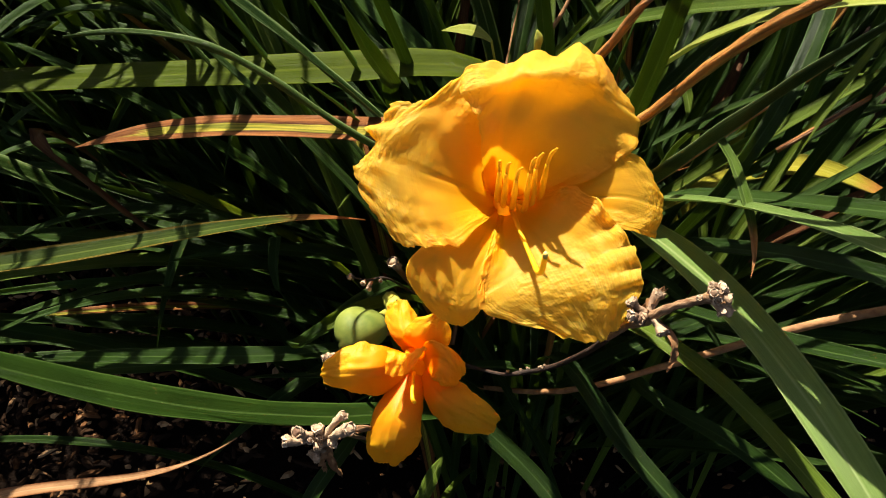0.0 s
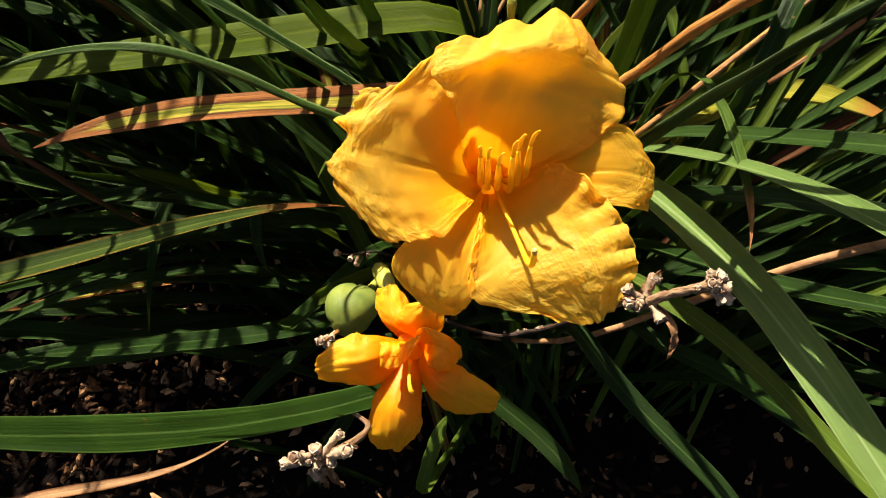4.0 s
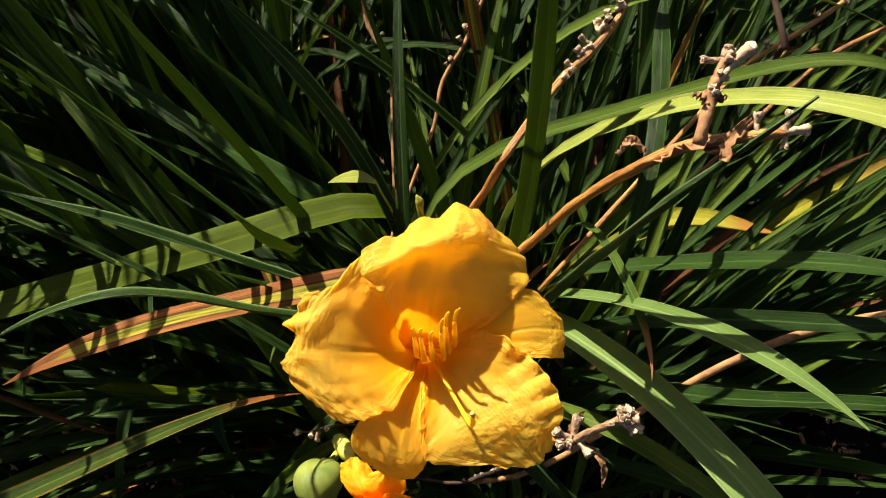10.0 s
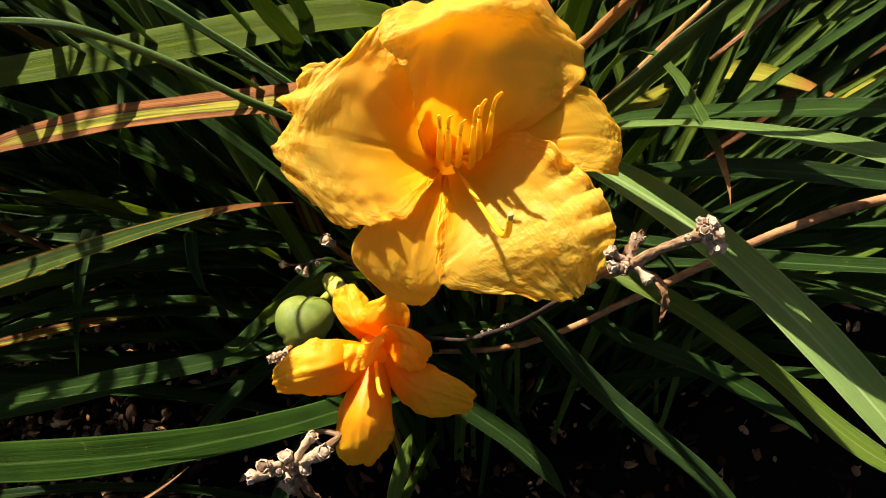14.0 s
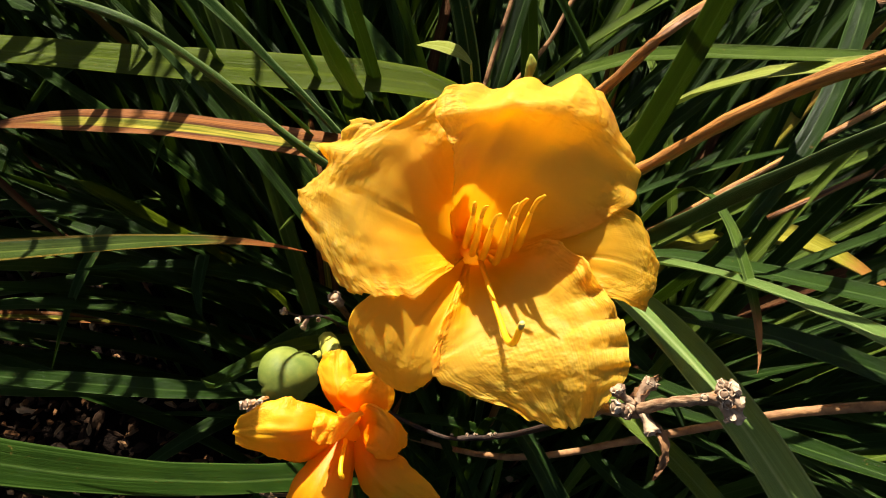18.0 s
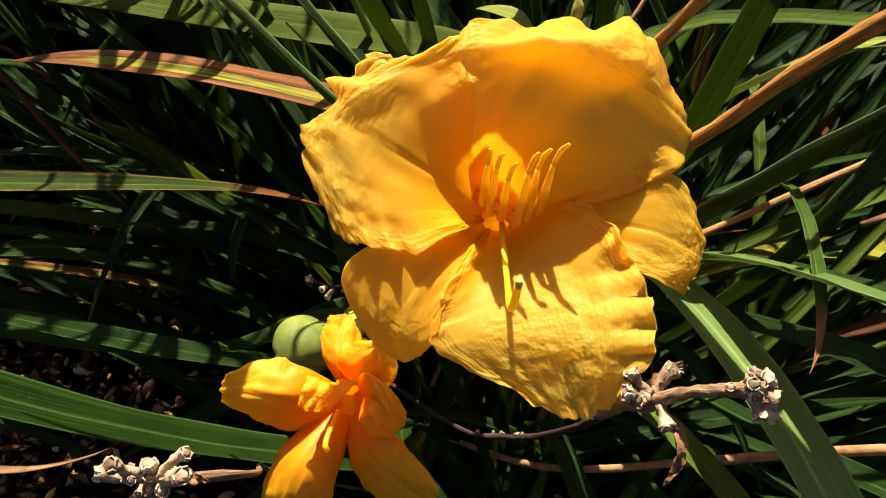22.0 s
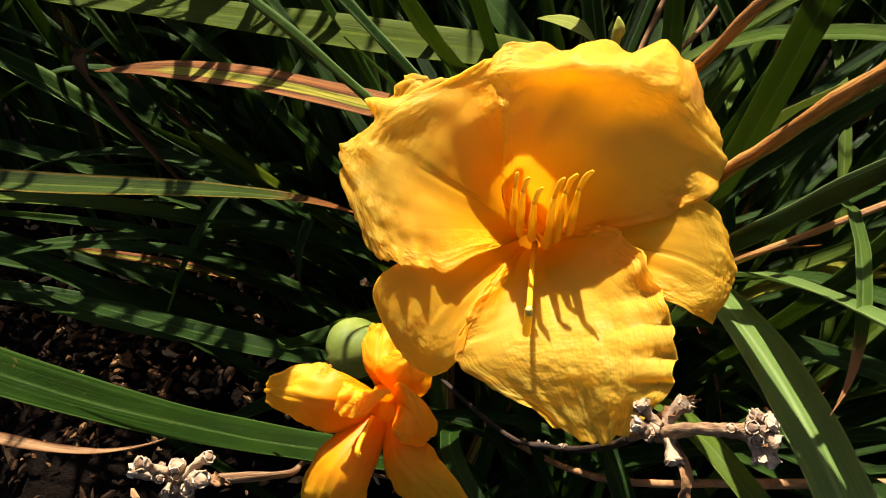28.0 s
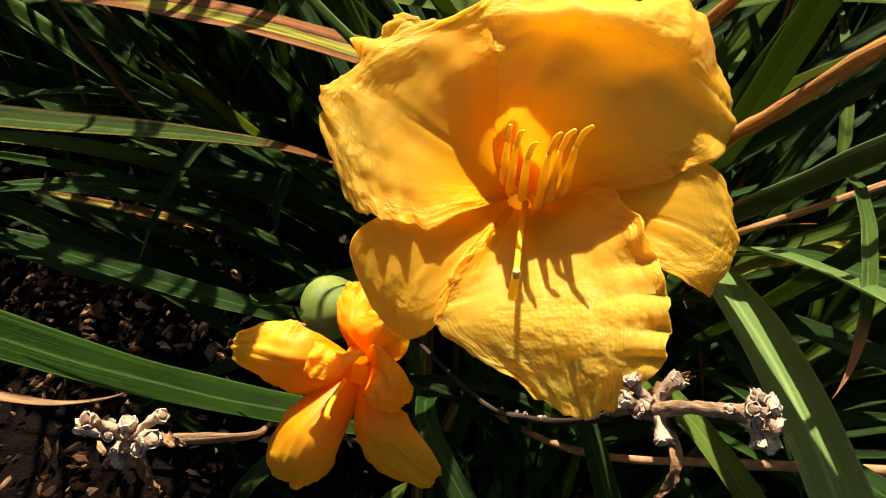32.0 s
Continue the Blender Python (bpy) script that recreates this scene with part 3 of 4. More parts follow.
# ---- the wilted bloom ----
WILTED = Vector((-0.017, 0.147, 0.264))
wilted = thing("wilted_bloom", facing(WILTED), "wilted orange daylily bloom with limp twisted petals", "flower")
for left, mid, right, opts in (
        (((6, 0, -6), (-4, 5, -1), (-14, 6, 1), (-24, 1, 3)), ((6, -4, -6), (-4, -2, 5), (-14, -2, 7), (-25.5, -4, 4)), ((6, -8, -6), (-4, -12, 0), (-14, -11, 2), (-24, -8, 3)), dict(ruffle=(1.0, 0.8, 1.6), seed=11)),
        (((2, -6, -5), (-7, -17, 2), (-10, -29, 2), (-7, -37, 0)), ((6, -6, -4), (2, -16, 7), (-1, -27, 8), (-2.5, -38, 1)), ((10, -7, -5), (10, -18, 2), (8, -29, 4), (3, -37, 1)), dict(ruffle=(0.5, 0.5, 0.6), seed=12)),
        (((12, -2, -6), (21, -6, 1), (30, -13, 2), (37, -20, 0)), ((10, -6, -4), (17, -12, 6), (26, -18, 5), (36.5, -25, 0)), ((8, -9, -6), (13, -18, 2), (22, -25, 3), (33, -28, 0)), dict(ruffle=(1.0, 0.8, 1.8), seed=13)),
        (((4, 2, -9), (3, 8, -4), (7, 14, -3), (15, 17, 0)), ((8, 0, -8), (10, 6, -1), (13, 12, 1), (16, 17.5, 0.5)), ((11, -2, -8), (17, 3, -3), (20, 9, -2), (17, 16.5, 0)), dict(ruffle=(0.4, 0.4, 0.2), seed=14)),
        (((3, 0, -10), (-2, 7, -9), (-4, 13, -12), (-2, 18, -14)), ((6, 0, -9), (4, 7, -5), (2, 13, -8), (1, 19.5, -13)), ((9, 1, -10), (9, 8, -8), (8, 13, -11), (4, 18, -14)), dict(ruffle=(0.4, 0.4, 0.4), seed=15)),
        (((8, 1, -6), (12, 8, 3), (18, 7, 6), (25, 0, 3)), ((10, -2, -6), (15, 3, 6), (20, 0, 8), (23, -7, 2)), ((11, -5, -6), (13, -4, 5), (16, -6, 7), (19, -10, 2)), dict(ruffle=(0.8, 0.8, 0.8), seed=16)),
        (((3, 1, -4), (-1, 5, 5), (-2, 4, 9), (-2, -2, 9)), ((8, -1, -4), (5, 4, 6), (4, 4, 10), (2, -2.5, 10)), ((11, 0, -4), (10, 6, 5), (10, 6, 9), (7, 0, 9.5)), dict(ruffle=(1.0, 1.2, 1.4), seed=17))):
    part("petal", tepal(left, mid, right, waves=3.5, lobes=0.7, lump=0.8, along=40, across=26, **opts), WILT, wilted)
part("style", tube([Vector(p) / 1000 for p in ((7, -3, 4), (6.6, -7, 11), (6.9, -9.2, 14), (7.6, -10.4, 13.6))], (0.0007, 0.0007, 0.0008, 0.0007), 10, 6), FILAMENT, wilted)
part("flower_tube", tube([Vector(p) / 1000 for p in ((8, -2, -6), (7, -1, -18), (5, 1, -34), (3, 3, -48))], (0.006, 0.004, 0.003, 0.002), 12, 8), WILT, wilted)


# ---- green pod beside the wilted bloom ----
def pod(at, radius, tilt):
    ob = thing("seed_pod", Matrix.Translation(at) @ tilt, "plump three-lobed green seed pod with pale seams", "seed pod")
    bm = bmesh.new()
    bmesh.ops.create_uvsphere(bm, u_segments=36, v_segments=20, radius=radius)
    for v in bm.verts:
        a = math.atan2(v.co.y, v.co.x)
        ring = math.hypot(v.co.x, v.co.y) / radius
        f = 1 - 0.26 * ring * (1 - abs(math.cos(1.5 * a)) ** 0.5) - 0.05 * ring * abs(math.sin(1.5 * a + 0.8)) ** 6
        v.co.x *= f
        v.co.y *= f
        v.co.z *= 1.22 - 0.10 * (1 - ring)
    part("body", bm, POD, ob)
    part("stalk", tube(((0, 0, -radius), (0.001, 0.001, -radius * 1.6), (0.003, 0.002, -radius * 2.8)), (0.003, 0.002, 0.0018), 8, 8), PEDICEL, ob)
    return ob


pod((-0.0354, 0.1895, 0.2191), 0.0118, pose(0, 0, 0, 40, -25, 10))
bud = thing("small_bud", pose(-0.0205, 0.199, 0.220), "small yellow-green bud on a short stalk", "bud")
part("body", tube(((-0.004, 0.016, -0.012), (-0.003, 0.010, -0.004), (0, 0.0, 0.002), (0.002, -0.006, 0.003)), (0.002, 0.0038, 0.004, 0.0015), 12, 8), PEDICEL, bud)


tiny = thing("small_bud", pose(0.0312, 0.2184, 0.3400), "tiny yellow-green bud on a thin stalk behind the bloom", "bud")
part("body", tube(((0.002, 0.010, -0.030), (0.001, 0.002, -0.010), (0.0003, 0.0018, 0.0015), (0.0006, 0.003, 0.0050), (-0.0002, 0.0036, 0.0078)), (0.0008, 0.0008, 0.0012, 0.0017, 0.0003), 14, 8), PEDICEL, tiny)

# ---- dry seed stalks ----
def stub(parent, a, b, r, seed=0):
    """A broken capsule stalk: a ribbed neck that swells to a ragged, half-hollow end with torn flaps."""
    a, b = Vector(a), Vector(a).lerp(Vector(b), 0.86)
    t = (b - a).normalized()
    x = t.cross(Vector((0.3, 0.9, 0.2))).normalized()
    y = t.cross(x)
    neck = part("capsule_stub", tube((a, a.lerp(b, 0.5) + x * r * 0.4, b), (r * 0.8, r * 0.75, r * 1.2), 10, 11, 1, 0.7, seed), STRAW_GREY, parent)
    rng = random.Random(seed + 17)
    bm = bmesh.new()
    for k in range(5):
        g = k * 1.257 + rng.uniform(-0.3, 0.3)
        d = x * math.cos(g) + y * math.sin(g)
        s = t.cross(d)
        w, h, o = r * rng.uniform(0.5, 0.8), r * rng.uniform(0.2, 0.7), r * rng.uniform(0.0, 0.4)
        base, tip = b + d * r * 1.05, b + d * (r * 1.05 + o) + t * h
        v = [bm.verts.new(q) for q in (base - s * w - t * r * 0.5, base + s * w - t * r * 0.5, base + s * w * 0.9 + t * h * 0.5, tip, base - s * w * 0.9 + t * h * 0.5)]
        u = [bm.verts.new(q.co - d * r * 0.22) for q in v]
        bm.faces.new(v)
        bm.faces.new(u[::-1])
        for m in range(5):
            bm.faces.new((v[m], v[(m + 1) % 5], u[(m + 1) % 5], u[m]))
    part("torn_rim", bm, PALE, neck, smooth=False)
    part("core", tube((b - t * r * 0.3, b + t * r * 0.25, b + t * r * 0.5), (r * 1.1, r * 0.85, r * 0.3), 4, 8, 1, 0.7, seed + 3), STRAW_GREY, neck)


def husk(parent, line, width, seed=0):
    pts = [Vector(p) for p in line]
    part("husk", blade_mesh(spline(pts, 10), width, 0.5, 60, 0.7, 0.0004, 0.5, 1.5, seed), HUSK, parent)


def knobs(a, b, count, seed, size=0.0011):
    """Broken capsule stubs at odd angles along the end of a stalk."""
    rng = random.Random(seed)
    a, b = Vector(a), Vector(b)
    out = []
    for k in range(count):
        base = a.lerp(b, (k + rng.random()) / max(count, 1))
        way = Vector((rng.uniform(-1, 1), rng.uniform(-1, 0.4), rng.uniform(-0.2, 1))).normalized() + (b - a).normalized() * 0.6
        out.append((base, base + way.normalized() * size * rng.uniform(2.2, 5.0), size * rng.uniform(0.7, 1.15)))
    return out


def dry_stalk(line, radii, label, stubs, husks=(), count=24, mat=STRAW, rough=0.18):
    origin = Vector(line[0])
    ob = thing("dry_flower_stalk", Matrix.Translation(origin), label, "dry stalk")
    part("stem", tube([Vector(p) - origin for p in line], radii, count, 10, 1, rough), mat, ob)
    for k, (a, b, r) in enumerate(stubs):
        stub(ob, Vector(a) - origin, Vector(b) - origin, r, k)
    for k, (pts, w) in enumerate(husks):
        husk(ob, [Vector(p) - origin for p in pts], w, k)
    return ob


# This stem is in shade, which its dark material imitates.
dry_stalk(((-0.02, 0.235, 0.14), (0.021, 0.189, 0.187), (0.0375, 0.183, 0.197), (0.0475, 0.177, 0.212), (0.056, 0.166, 0.240), (0.058, 0.155, 0.266)),
          (0.0009, 0.0009, 0.0010, 0.0011, 0.0013, 0.0013), "withered stem darkened for shade, with a few pale nodes", knobs((0.027, 0.187, 0.190), (0.0475, 0.177, 0.212), 5, 9, 0.0006), mat=STEM_DARK, rough=0.5)
dry_stalk(((0.058, 0.157, 0.262), (0.0588, 0.145, 0.288), (0.059, 0.1283, 0.317)), (0.0012, 0.0015, 0.0019), "forked dry brown seed stalk with pale broken capsules",
          (((0.0575, 0.129, 0.318), (0.0522, 0.1312, 0.3215), 0.0013), ((0.0575, 0.128, 0.318), (0.0518, 0.1275, 0.3190), 0.0014), ((0.0575, 0.128, 0.317), (0.0550, 0.1268, 0.3180), 0.0013),
           ((0.0585, 0.129, 0.318), (0.0615, 0.1340, 0.3225), 0.0015), ((0.0595, 0.127, 0.318), (0.0612, 0.1215, 0.3180), 0.0014),
           ((0.0700, 0.122, 0.3365), (0.0704, 0.1240, 0.3385), 0.0013), ((0.0700, 0.122, 0.336), (0.0732, 0.1230, 0.3385), 0.0014), ((0.0700, 0.121, 0.336), (0.0745, 0.1200, 0.3365), 0.0014),
           ((0.0700, 0.121, 0.335), (0.0722, 0.1170, 0.3340), 0.0011), ((0.0700, 0.121, 0.335), (0.0750, 0.1175, 0.3335), 0.0011)),
          ((((0.0605, 0.127, 0.317), (0.0632, 0.1205, 0.318), (0.0636, 0.1165, 0.3145), (0.0618, 0.1135, 0.3115)), 0.0024), (((0.057, 0.130, 0.318), (0.060, 0.132, 0.321), (0.0625, 0.1345, 0.3235)), 0.003), (((0.0585, 0.129, 0.316), (0.0600, 0.1330, 0.3185), (0.0640, 0.1352, 0.3215)), 0.0026), (((0.0690, 0.1222, 0.3355), (0.0715, 0.1200, 0.3370), (0.0738, 0.1212, 0.3352)), 0.0028)), mat=BRANCH, rough=0.5)
dry_stalk(((0.0588, 0.1283, 0.3175), (0.0625, 0.1255, 0.3260), (0.0665, 0.123, 0.3320), (0.0710, 0.1215, 0.3365)), (0.0016, 0.0012, 0.0012, 0.0018), "dry straw-coloured side branch ending in broken capsules", knobs((0.0672, 0.1228, 0.3335), (0.0715, 0.1213, 0.3368), 6, 31, 0.0009), mat=BRANCH, rough=0.4)
dry_stalk(((-0.02, 0.22, 0.05), (-0.0400, 0.165, 0.170), (-0.0350, 0.142, 0.2230), (-0.0245, 0.1205, 0.2650), (-0.0235, 0.1050, 0.2950), (-0.0295, 0.0985, 0.3035), (-0.0325, 0.0968, 0.3055)),
          (0.0008, 0.0008, 0.0008, 0.0009, 0.0012, 0.0011), "dry tan seed stalk with a cluster of pale broken capsules",
          (((-0.0345, 0.0962, 0.3062), (-0.0434, 0.0950, 0.3068), 0.0013), ((-0.0352, 0.0962, 0.3075), (-0.0382, 0.0941, 0.3148), 0.0013), ((-0.0320, 0.0968, 0.3045), (-0.0337, 0.0985, 0.3090), 0.0014),
           ((-0.0318, 0.0968, 0.3060), (-0.0255, 0.1004, 0.3138), 0.0011), ((-0.0300, 0.0962, 0.3060), (-0.0229, 0.0936, 0.3183), 0.0014), ((-0.0322, 0.0960, 0.3020), (-0.0353, 0.0927, 0.3020), 0.0015),
           ((-0.0300, 0.0965, 0.3040), (-0.0290, 0.0938, 0.3085), 0.0011), ((-0.0335, 0.0962, 0.3045), (-0.0372, 0.0952, 0.3085), 0.0010)),
          ((((-0.0312, 0.0962, 0.3030), (-0.0312, 0.0945, 0.2975), (-0.0282, 0.0928, 0.2905)), 0.0026), (((-0.0290, 0.0975, 0.3040), (-0.0262, 0.0985, 0.3055), (-0.0222, 0.0986, 0.3058)), 0.0028), (((-0.0312, 0.0960, 0.3020), (-0.0330, 0.0930, 0.3000), (-0.0318, 0.0915, 0.2960)), 0.0024)), mat=BRANCH, rough=0.3)
dry_stalk(((-0.0325, 0.0968, 0.3055), (-0.0340, 0.0962, 0.3060), (-0.0352, 0.0962, 0.3075)), (0.0012, 0.0010, 0.0009), "short dry fork of a seed cluster", knobs((-0.0300, 0.0968, 0.3020), (-0.0365, 0.0958, 0.3070), 7, 63, 0.0009), mat=BRANCH, rough=0.3)

dry_stalk(((0.060, 0.245, 0.10), (0.060, 0.235, 0.22), (0.0647, 0.2185, 0.2981), (0.0726, 0.2028, 0.3328), (0.0792, 0.1861, 0.3626), (0.0860, 0.1700, 0.3870), (0.0960, 0.157, 0.4050), (0.1104, 0.1485, 0.4112), (0.1168, 0.1474, 0.4111)),
          (0.0020, 0.0020, 0.0018, 0.0017, 0.0017, 0.0017, 0.0016, 0.0015, 0.0013), "tall reddish-brown dry flower stalk with peeling husks and broken capsules",
          (((0.1104, 0.1485, 0.4112), (0.1119, 0.153, 0.4155), 0.0010), ((0.1168, 0.1474, 0.4111), (0.1205, 0.151, 0.4149), 0.0013), ((0.1168, 0.1474, 0.4111), (0.1235, 0.1465, 0.4113), 0.0013), ((0.1168, 0.1474, 0.4111), (0.1158, 0.1444, 0.4082), 0.0009), ((0.1067, 0.1641, 0.4248), (0.1005, 0.1657, 0.4253), 0.0009), ((0.1067, 0.1641, 0.4248), (0.1088, 0.1659, 0.4268), 0.0013), ((0.1033, 0.1606, 0.4212), (0.1158, 0.1652, 0.4272), 0.0014)),
          ((((0.0818, 0.1525, 0.4106), (0.0791, 0.1554, 0.4128), (0.0749, 0.154, 0.4109)), 0.003), (((0.1006, 0.1461, 0.4075), (0.104, 0.1495, 0.4112), (0.1104, 0.1528, 0.4151)), 0.004), (((0.1007, 0.1575, 0.4179), (0.0971, 0.16, 0.4197)), 0.004), (((0.1007, 0.1575, 0.4179), (0.1052, 0.1574, 0.4185)), 0.003), (((0.0950, 0.1570, 0.4040), (0.0985, 0.1535, 0.4085), (0.1035, 0.1520, 0.4095)), 0.005), (((0.0900, 0.1630, 0.3955), (0.0930, 0.1580, 0.4030), (0.0990, 0.1560, 0.4070)), 0.004), (((0.0985, 0.1545, 0.4060), (0.1020, 0.1500, 0.4070), (0.1050, 0.1465, 0.4065)), 0.0045)), 40, rough=0.3)
dry_stalk(((0.0954, 0.1507, 0.411), (0.1007, 0.1575, 0.4179), (0.1033, 0.1606, 0.4212), (0.1067, 0.1641, 0.4248)), (0.0017, 0.0016, 0.0015, 0.0013), "dark dry side branch of a flower stalk", knobs((0.1000, 0.1565, 0.4170), (0.1067, 0.1641, 0.4248), 7, 5, 0.0009), mat=HUSK, rough=0.5)
dry_stalk(((0.045, 0.26, 0.12), (0.046, 0.238, 0.27), (0.0498, 0.2248, 0.3244), (0.0553, 0.2163, 0.3472), (0.0664, 0.2152, 0.3676), (0.095, 0.2489, 0.363), (0.1079, 0.2535, 0.369), (0.1213, 0.2599, 0.3768), (0.1278, 0.2656, 0.383)),
          (0.0017, 0.0017, 0.0016, 0.0015, 0.0015, 0.0016, 0.0016, 0.0014, 0.001), "thin orange-brown dry flower stalk with a knobbly tip",
          knobs((0.095, 0.2489, 0.363), (0.1278, 0.2656, 0.383), 14, 21, 0.0012), (), 40)
dry_stalk(((0.01, 0.25, 0.07), (0.060, 0.2011, 0.148), (0.1140, 0.1976, 0.1830), (0.1646, 0.1957, 0.2170), (0.2100, 0.1878, 0.2410), (0.2643, 0.1712, 0.2552), (0.33, 0.15, 0.268)), (0.0013, 0.0015, 0.0017, 0.0019, 0.0019, 0.0018, 0.0016), "dry brown stalk lying across the leaves", (), mat=HUSK, rough=0.3)

dry_stalk(((0.0, 0.262, 0.10), (-0.012, 0.245, 0.17), (-0.0242, 0.2333, 0.2124)), (0.0013, 0.0013, 0.0016), "thin dark stalk with a broken tan tip behind the pod",
          (((-0.0205, 0.2350, 0.2060), (-0.0242, 0.2333, 0.2130), 0.0023),))
dry_stalk(((-0.002, 0.249, 0.15), (-0.0222, 0.2121, 0.2256), (-0.0328, 0.2110, 0.2276), (-0.0405, 0.2118, 0.2285)), (0.0006, 0.0005, 0.0005, 0.0004), "thin withered stalk with tiny pale capsules", mat=STEM_DARK, stubs=
          (((-0.039, 0.2116, 0.2281), (-0.0410, 0.2114, 0.2296), 0.0012), ((-0.034, 0.2106, 0.2274), (-0.0350, 0.2079, 0.2286), 0.0010), ((-0.031, 0.2106, 0.2271), (-0.0325, 0.2054, 0.2271), 0.0010), ((-0.027, 0.2116, 0.2266), (-0.0270, 0.2086, 0.2296), 0.0007)))
dry_stalk(((-0.026, 0.2186, 0.175), (-0.0395, 0.1806, 0.2192), (-0.046, 0.1726, 0.2252)), (0.0009, 0.0009, 0.0008), "short withered stalk with knobbly tan capsules under the pod",
          (((-0.0445, 0.1746, 0.2242), (-0.0475, 0.1711, 0.2272), 0.0014), ((-0.0445, 0.1746, 0.2232), (-0.0500, 0.1726, 0.2242), 0.0012), ((-0.043, 0.1756, 0.2232), (-0.0455, 0.1696, 0.2237), 0.0013), ((-0.042, 0.1766, 0.2232), (-0.0430, 0.1726, 0.2262), 0.0011)))


# dry stalks farther back
dry_stalk(((-0.0054, 0.2888, 0.1932), (0.0237, 0.3184, 0.2245), (0.0476, 0.3426, 0.2501), (0.0627, 0.358, 0.2663), (0.0733, 0.3746, 0.283), (0.0908, 0.387, 0.2968), (0.1104, 0.406, 0.3171)), (0.0011, 0.0011, 0.0011, 0.0011, 0.0011, 0.0011, 0.0011), "thin dry stalk with withered bracts among the leaves", knobs((0.0733, 0.3746, 0.283), (0.1104, 0.406, 0.3171), 7, 110), mat=HUSK, rough=0.4)
dry_stalk(((0.0054, 0.2489, 0.1177), (0.024, 0.3183, 0.1837), (0.0393, 0.3752, 0.2377), (0.049, 0.4113, 0.272), (0.0424, 0.4336, 0.2913), (0.0453, 0.456, 0.3121)), (0.0013, 0.0013, 0.0013, 0.0013, 0.0013, 0.0013), "brown dry stalk with ragged husks far back", knobs((0.049, 0.4113, 0.272), (0.0453, 0.456, 0.3121), 6, 130), mat=HUSK, rough=0.4)
dry_stalk(((0.0848, 0.2401, 0.2509), (0.1346, 0.2605, 0.2804), (0.1754, 0.2771, 0.3046), (0.2013, 0.2877, 0.3181), (0.2339, 0.2935, 0.3282), (0.2701, 0.3015, 0.3408)), (0.0012, 0.0012, 0.0012, 0.0012, 0.0012, 0.0012), "straight straw-coloured stalk with small capsules", knobs((0.2013, 0.2877, 0.3181), (0.2701, 0.3015, 0.3408), 5, 119))
dry_stalk(((0.1511, 0.2629, 0.256), (0.1935, 0.274, 0.2826), (0.2282, 0.2832, 0.3043), (0.2502, 0.289, 0.3128), (0.285, 0.2921, 0.3209)), (0.0012, 0.0012, 0.0012, 0.0012, 0.0012), "pale straw stalk leaning over the leaves", knobs((0.2282, 0.2832, 0.3043), (0.285, 0.2921, 0.3209), 0, 119))
dry_stalk(((0.25, 0.37, 0.10), (0.235, 0.33, 0.22), (0.2190, 0.290, 0.318), (0.2158, 0.2823, 0.3289), (0.2163, 0.3039, 0.3486)), (0.0016, 0.0016, 0.0016, 0.0016, 0.0014), "dark reddish withered stalk", (), mat=STEM_DARK)


# ---- a weed among the leaves ----
weed = thing("weed_sprout", pose(0.030, 0.300, 0), "slender weed with one bright green pointed leaf", "plant")
part("stem", tube(((0, 0, -0.004), (0.004, 0.006, 0.12), (0.000, 0.004, 0.24), (-0.0085, -0.0045, 0.2915)), (0.0008, 0.0008, 0.0007, 0.0005), 16, 6), PEDICEL, weed)
part("leaf", blade_mesh([Vector(q) for q in ((-0.0085, -0.0045, 0.2915), (-0.0115, -0.0025, 0.2928), (-0.0150, -0.0010, 0.2940), (-0.0190, 0.0000, 0.2945), (-0.0230, 0.0005, 0.2945), (-0.0270, 0.0010, 0.2940), (-0.0306, 0.0012, 0.2932))], 0.0085, 0.1, 0, 0.25, 0.0003, 0.55), LEAF_LIME, weed)

# ---- the leaves ----
TO_VIEW = Vector((0, -1, 0))
clump = thing("daylily_clump", pose(0.04, 0.27, 0), "dense clump of arching strap-shaped green daylily leaves", "plant")
clump.matrix_world = Matrix.Identity(4)
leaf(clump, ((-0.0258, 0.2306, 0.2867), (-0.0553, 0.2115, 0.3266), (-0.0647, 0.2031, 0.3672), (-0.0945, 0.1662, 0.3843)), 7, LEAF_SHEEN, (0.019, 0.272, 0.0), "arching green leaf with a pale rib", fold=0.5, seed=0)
leaf(clump, ((-0.0131, 0.2990, 0.2770), (-0.0773, 0.2840, 0.2833), (-0.1331, 0.2820, 0.2835), (-0.2600, 0.2700, 0.2860)), 20, LEAF_MID, (0.034, 0.311, 0.0), "broad green leaf striped by shadows", fold=0.10, point=0.18, taper=0.7, seed=1)
leaf(clump, ((-0.0074, 0.2549, 0.2734), (-0.058, 0.2511, 0.2784), (-0.1035, 0.2494, 0.2881), (-0.1475, 0.2337, 0.285)), 15, LEAF_BROWN, (0.032, 0.276, 0.0), "yellowed leaf with brown dried edges", fold=0.2, seed=2)
leaf(clump, ((-0.2344, 0.1720, 0.2720), (-0.1250, 0.1890, 0.2680), (-0.0700, 0.2080, 0.2780), (-0.0280, 0.1900, 0.2900)), 9, LEAF_RIM, (-0.34, 0.215, 0.0), "bent green leaf with a pale margin and brown tip", fold=0.4, taper=0.9, point=0.5, seed=3)
# The darker leaf green stands for the shadow lying on this one.
leaf(clump, ((-0.0224, 0.1523, 0.215), (-0.0544, 0.1215, 0.2678), (-0.0852, 0.0925, 0.326), (-0.1293, 0.087, 0.3885)), 13, LEAF, (0.019, 0.217, 0.0), "broad shade-darkened green leaf reaching past the wilted bloom", fold=0.2, seed=4)
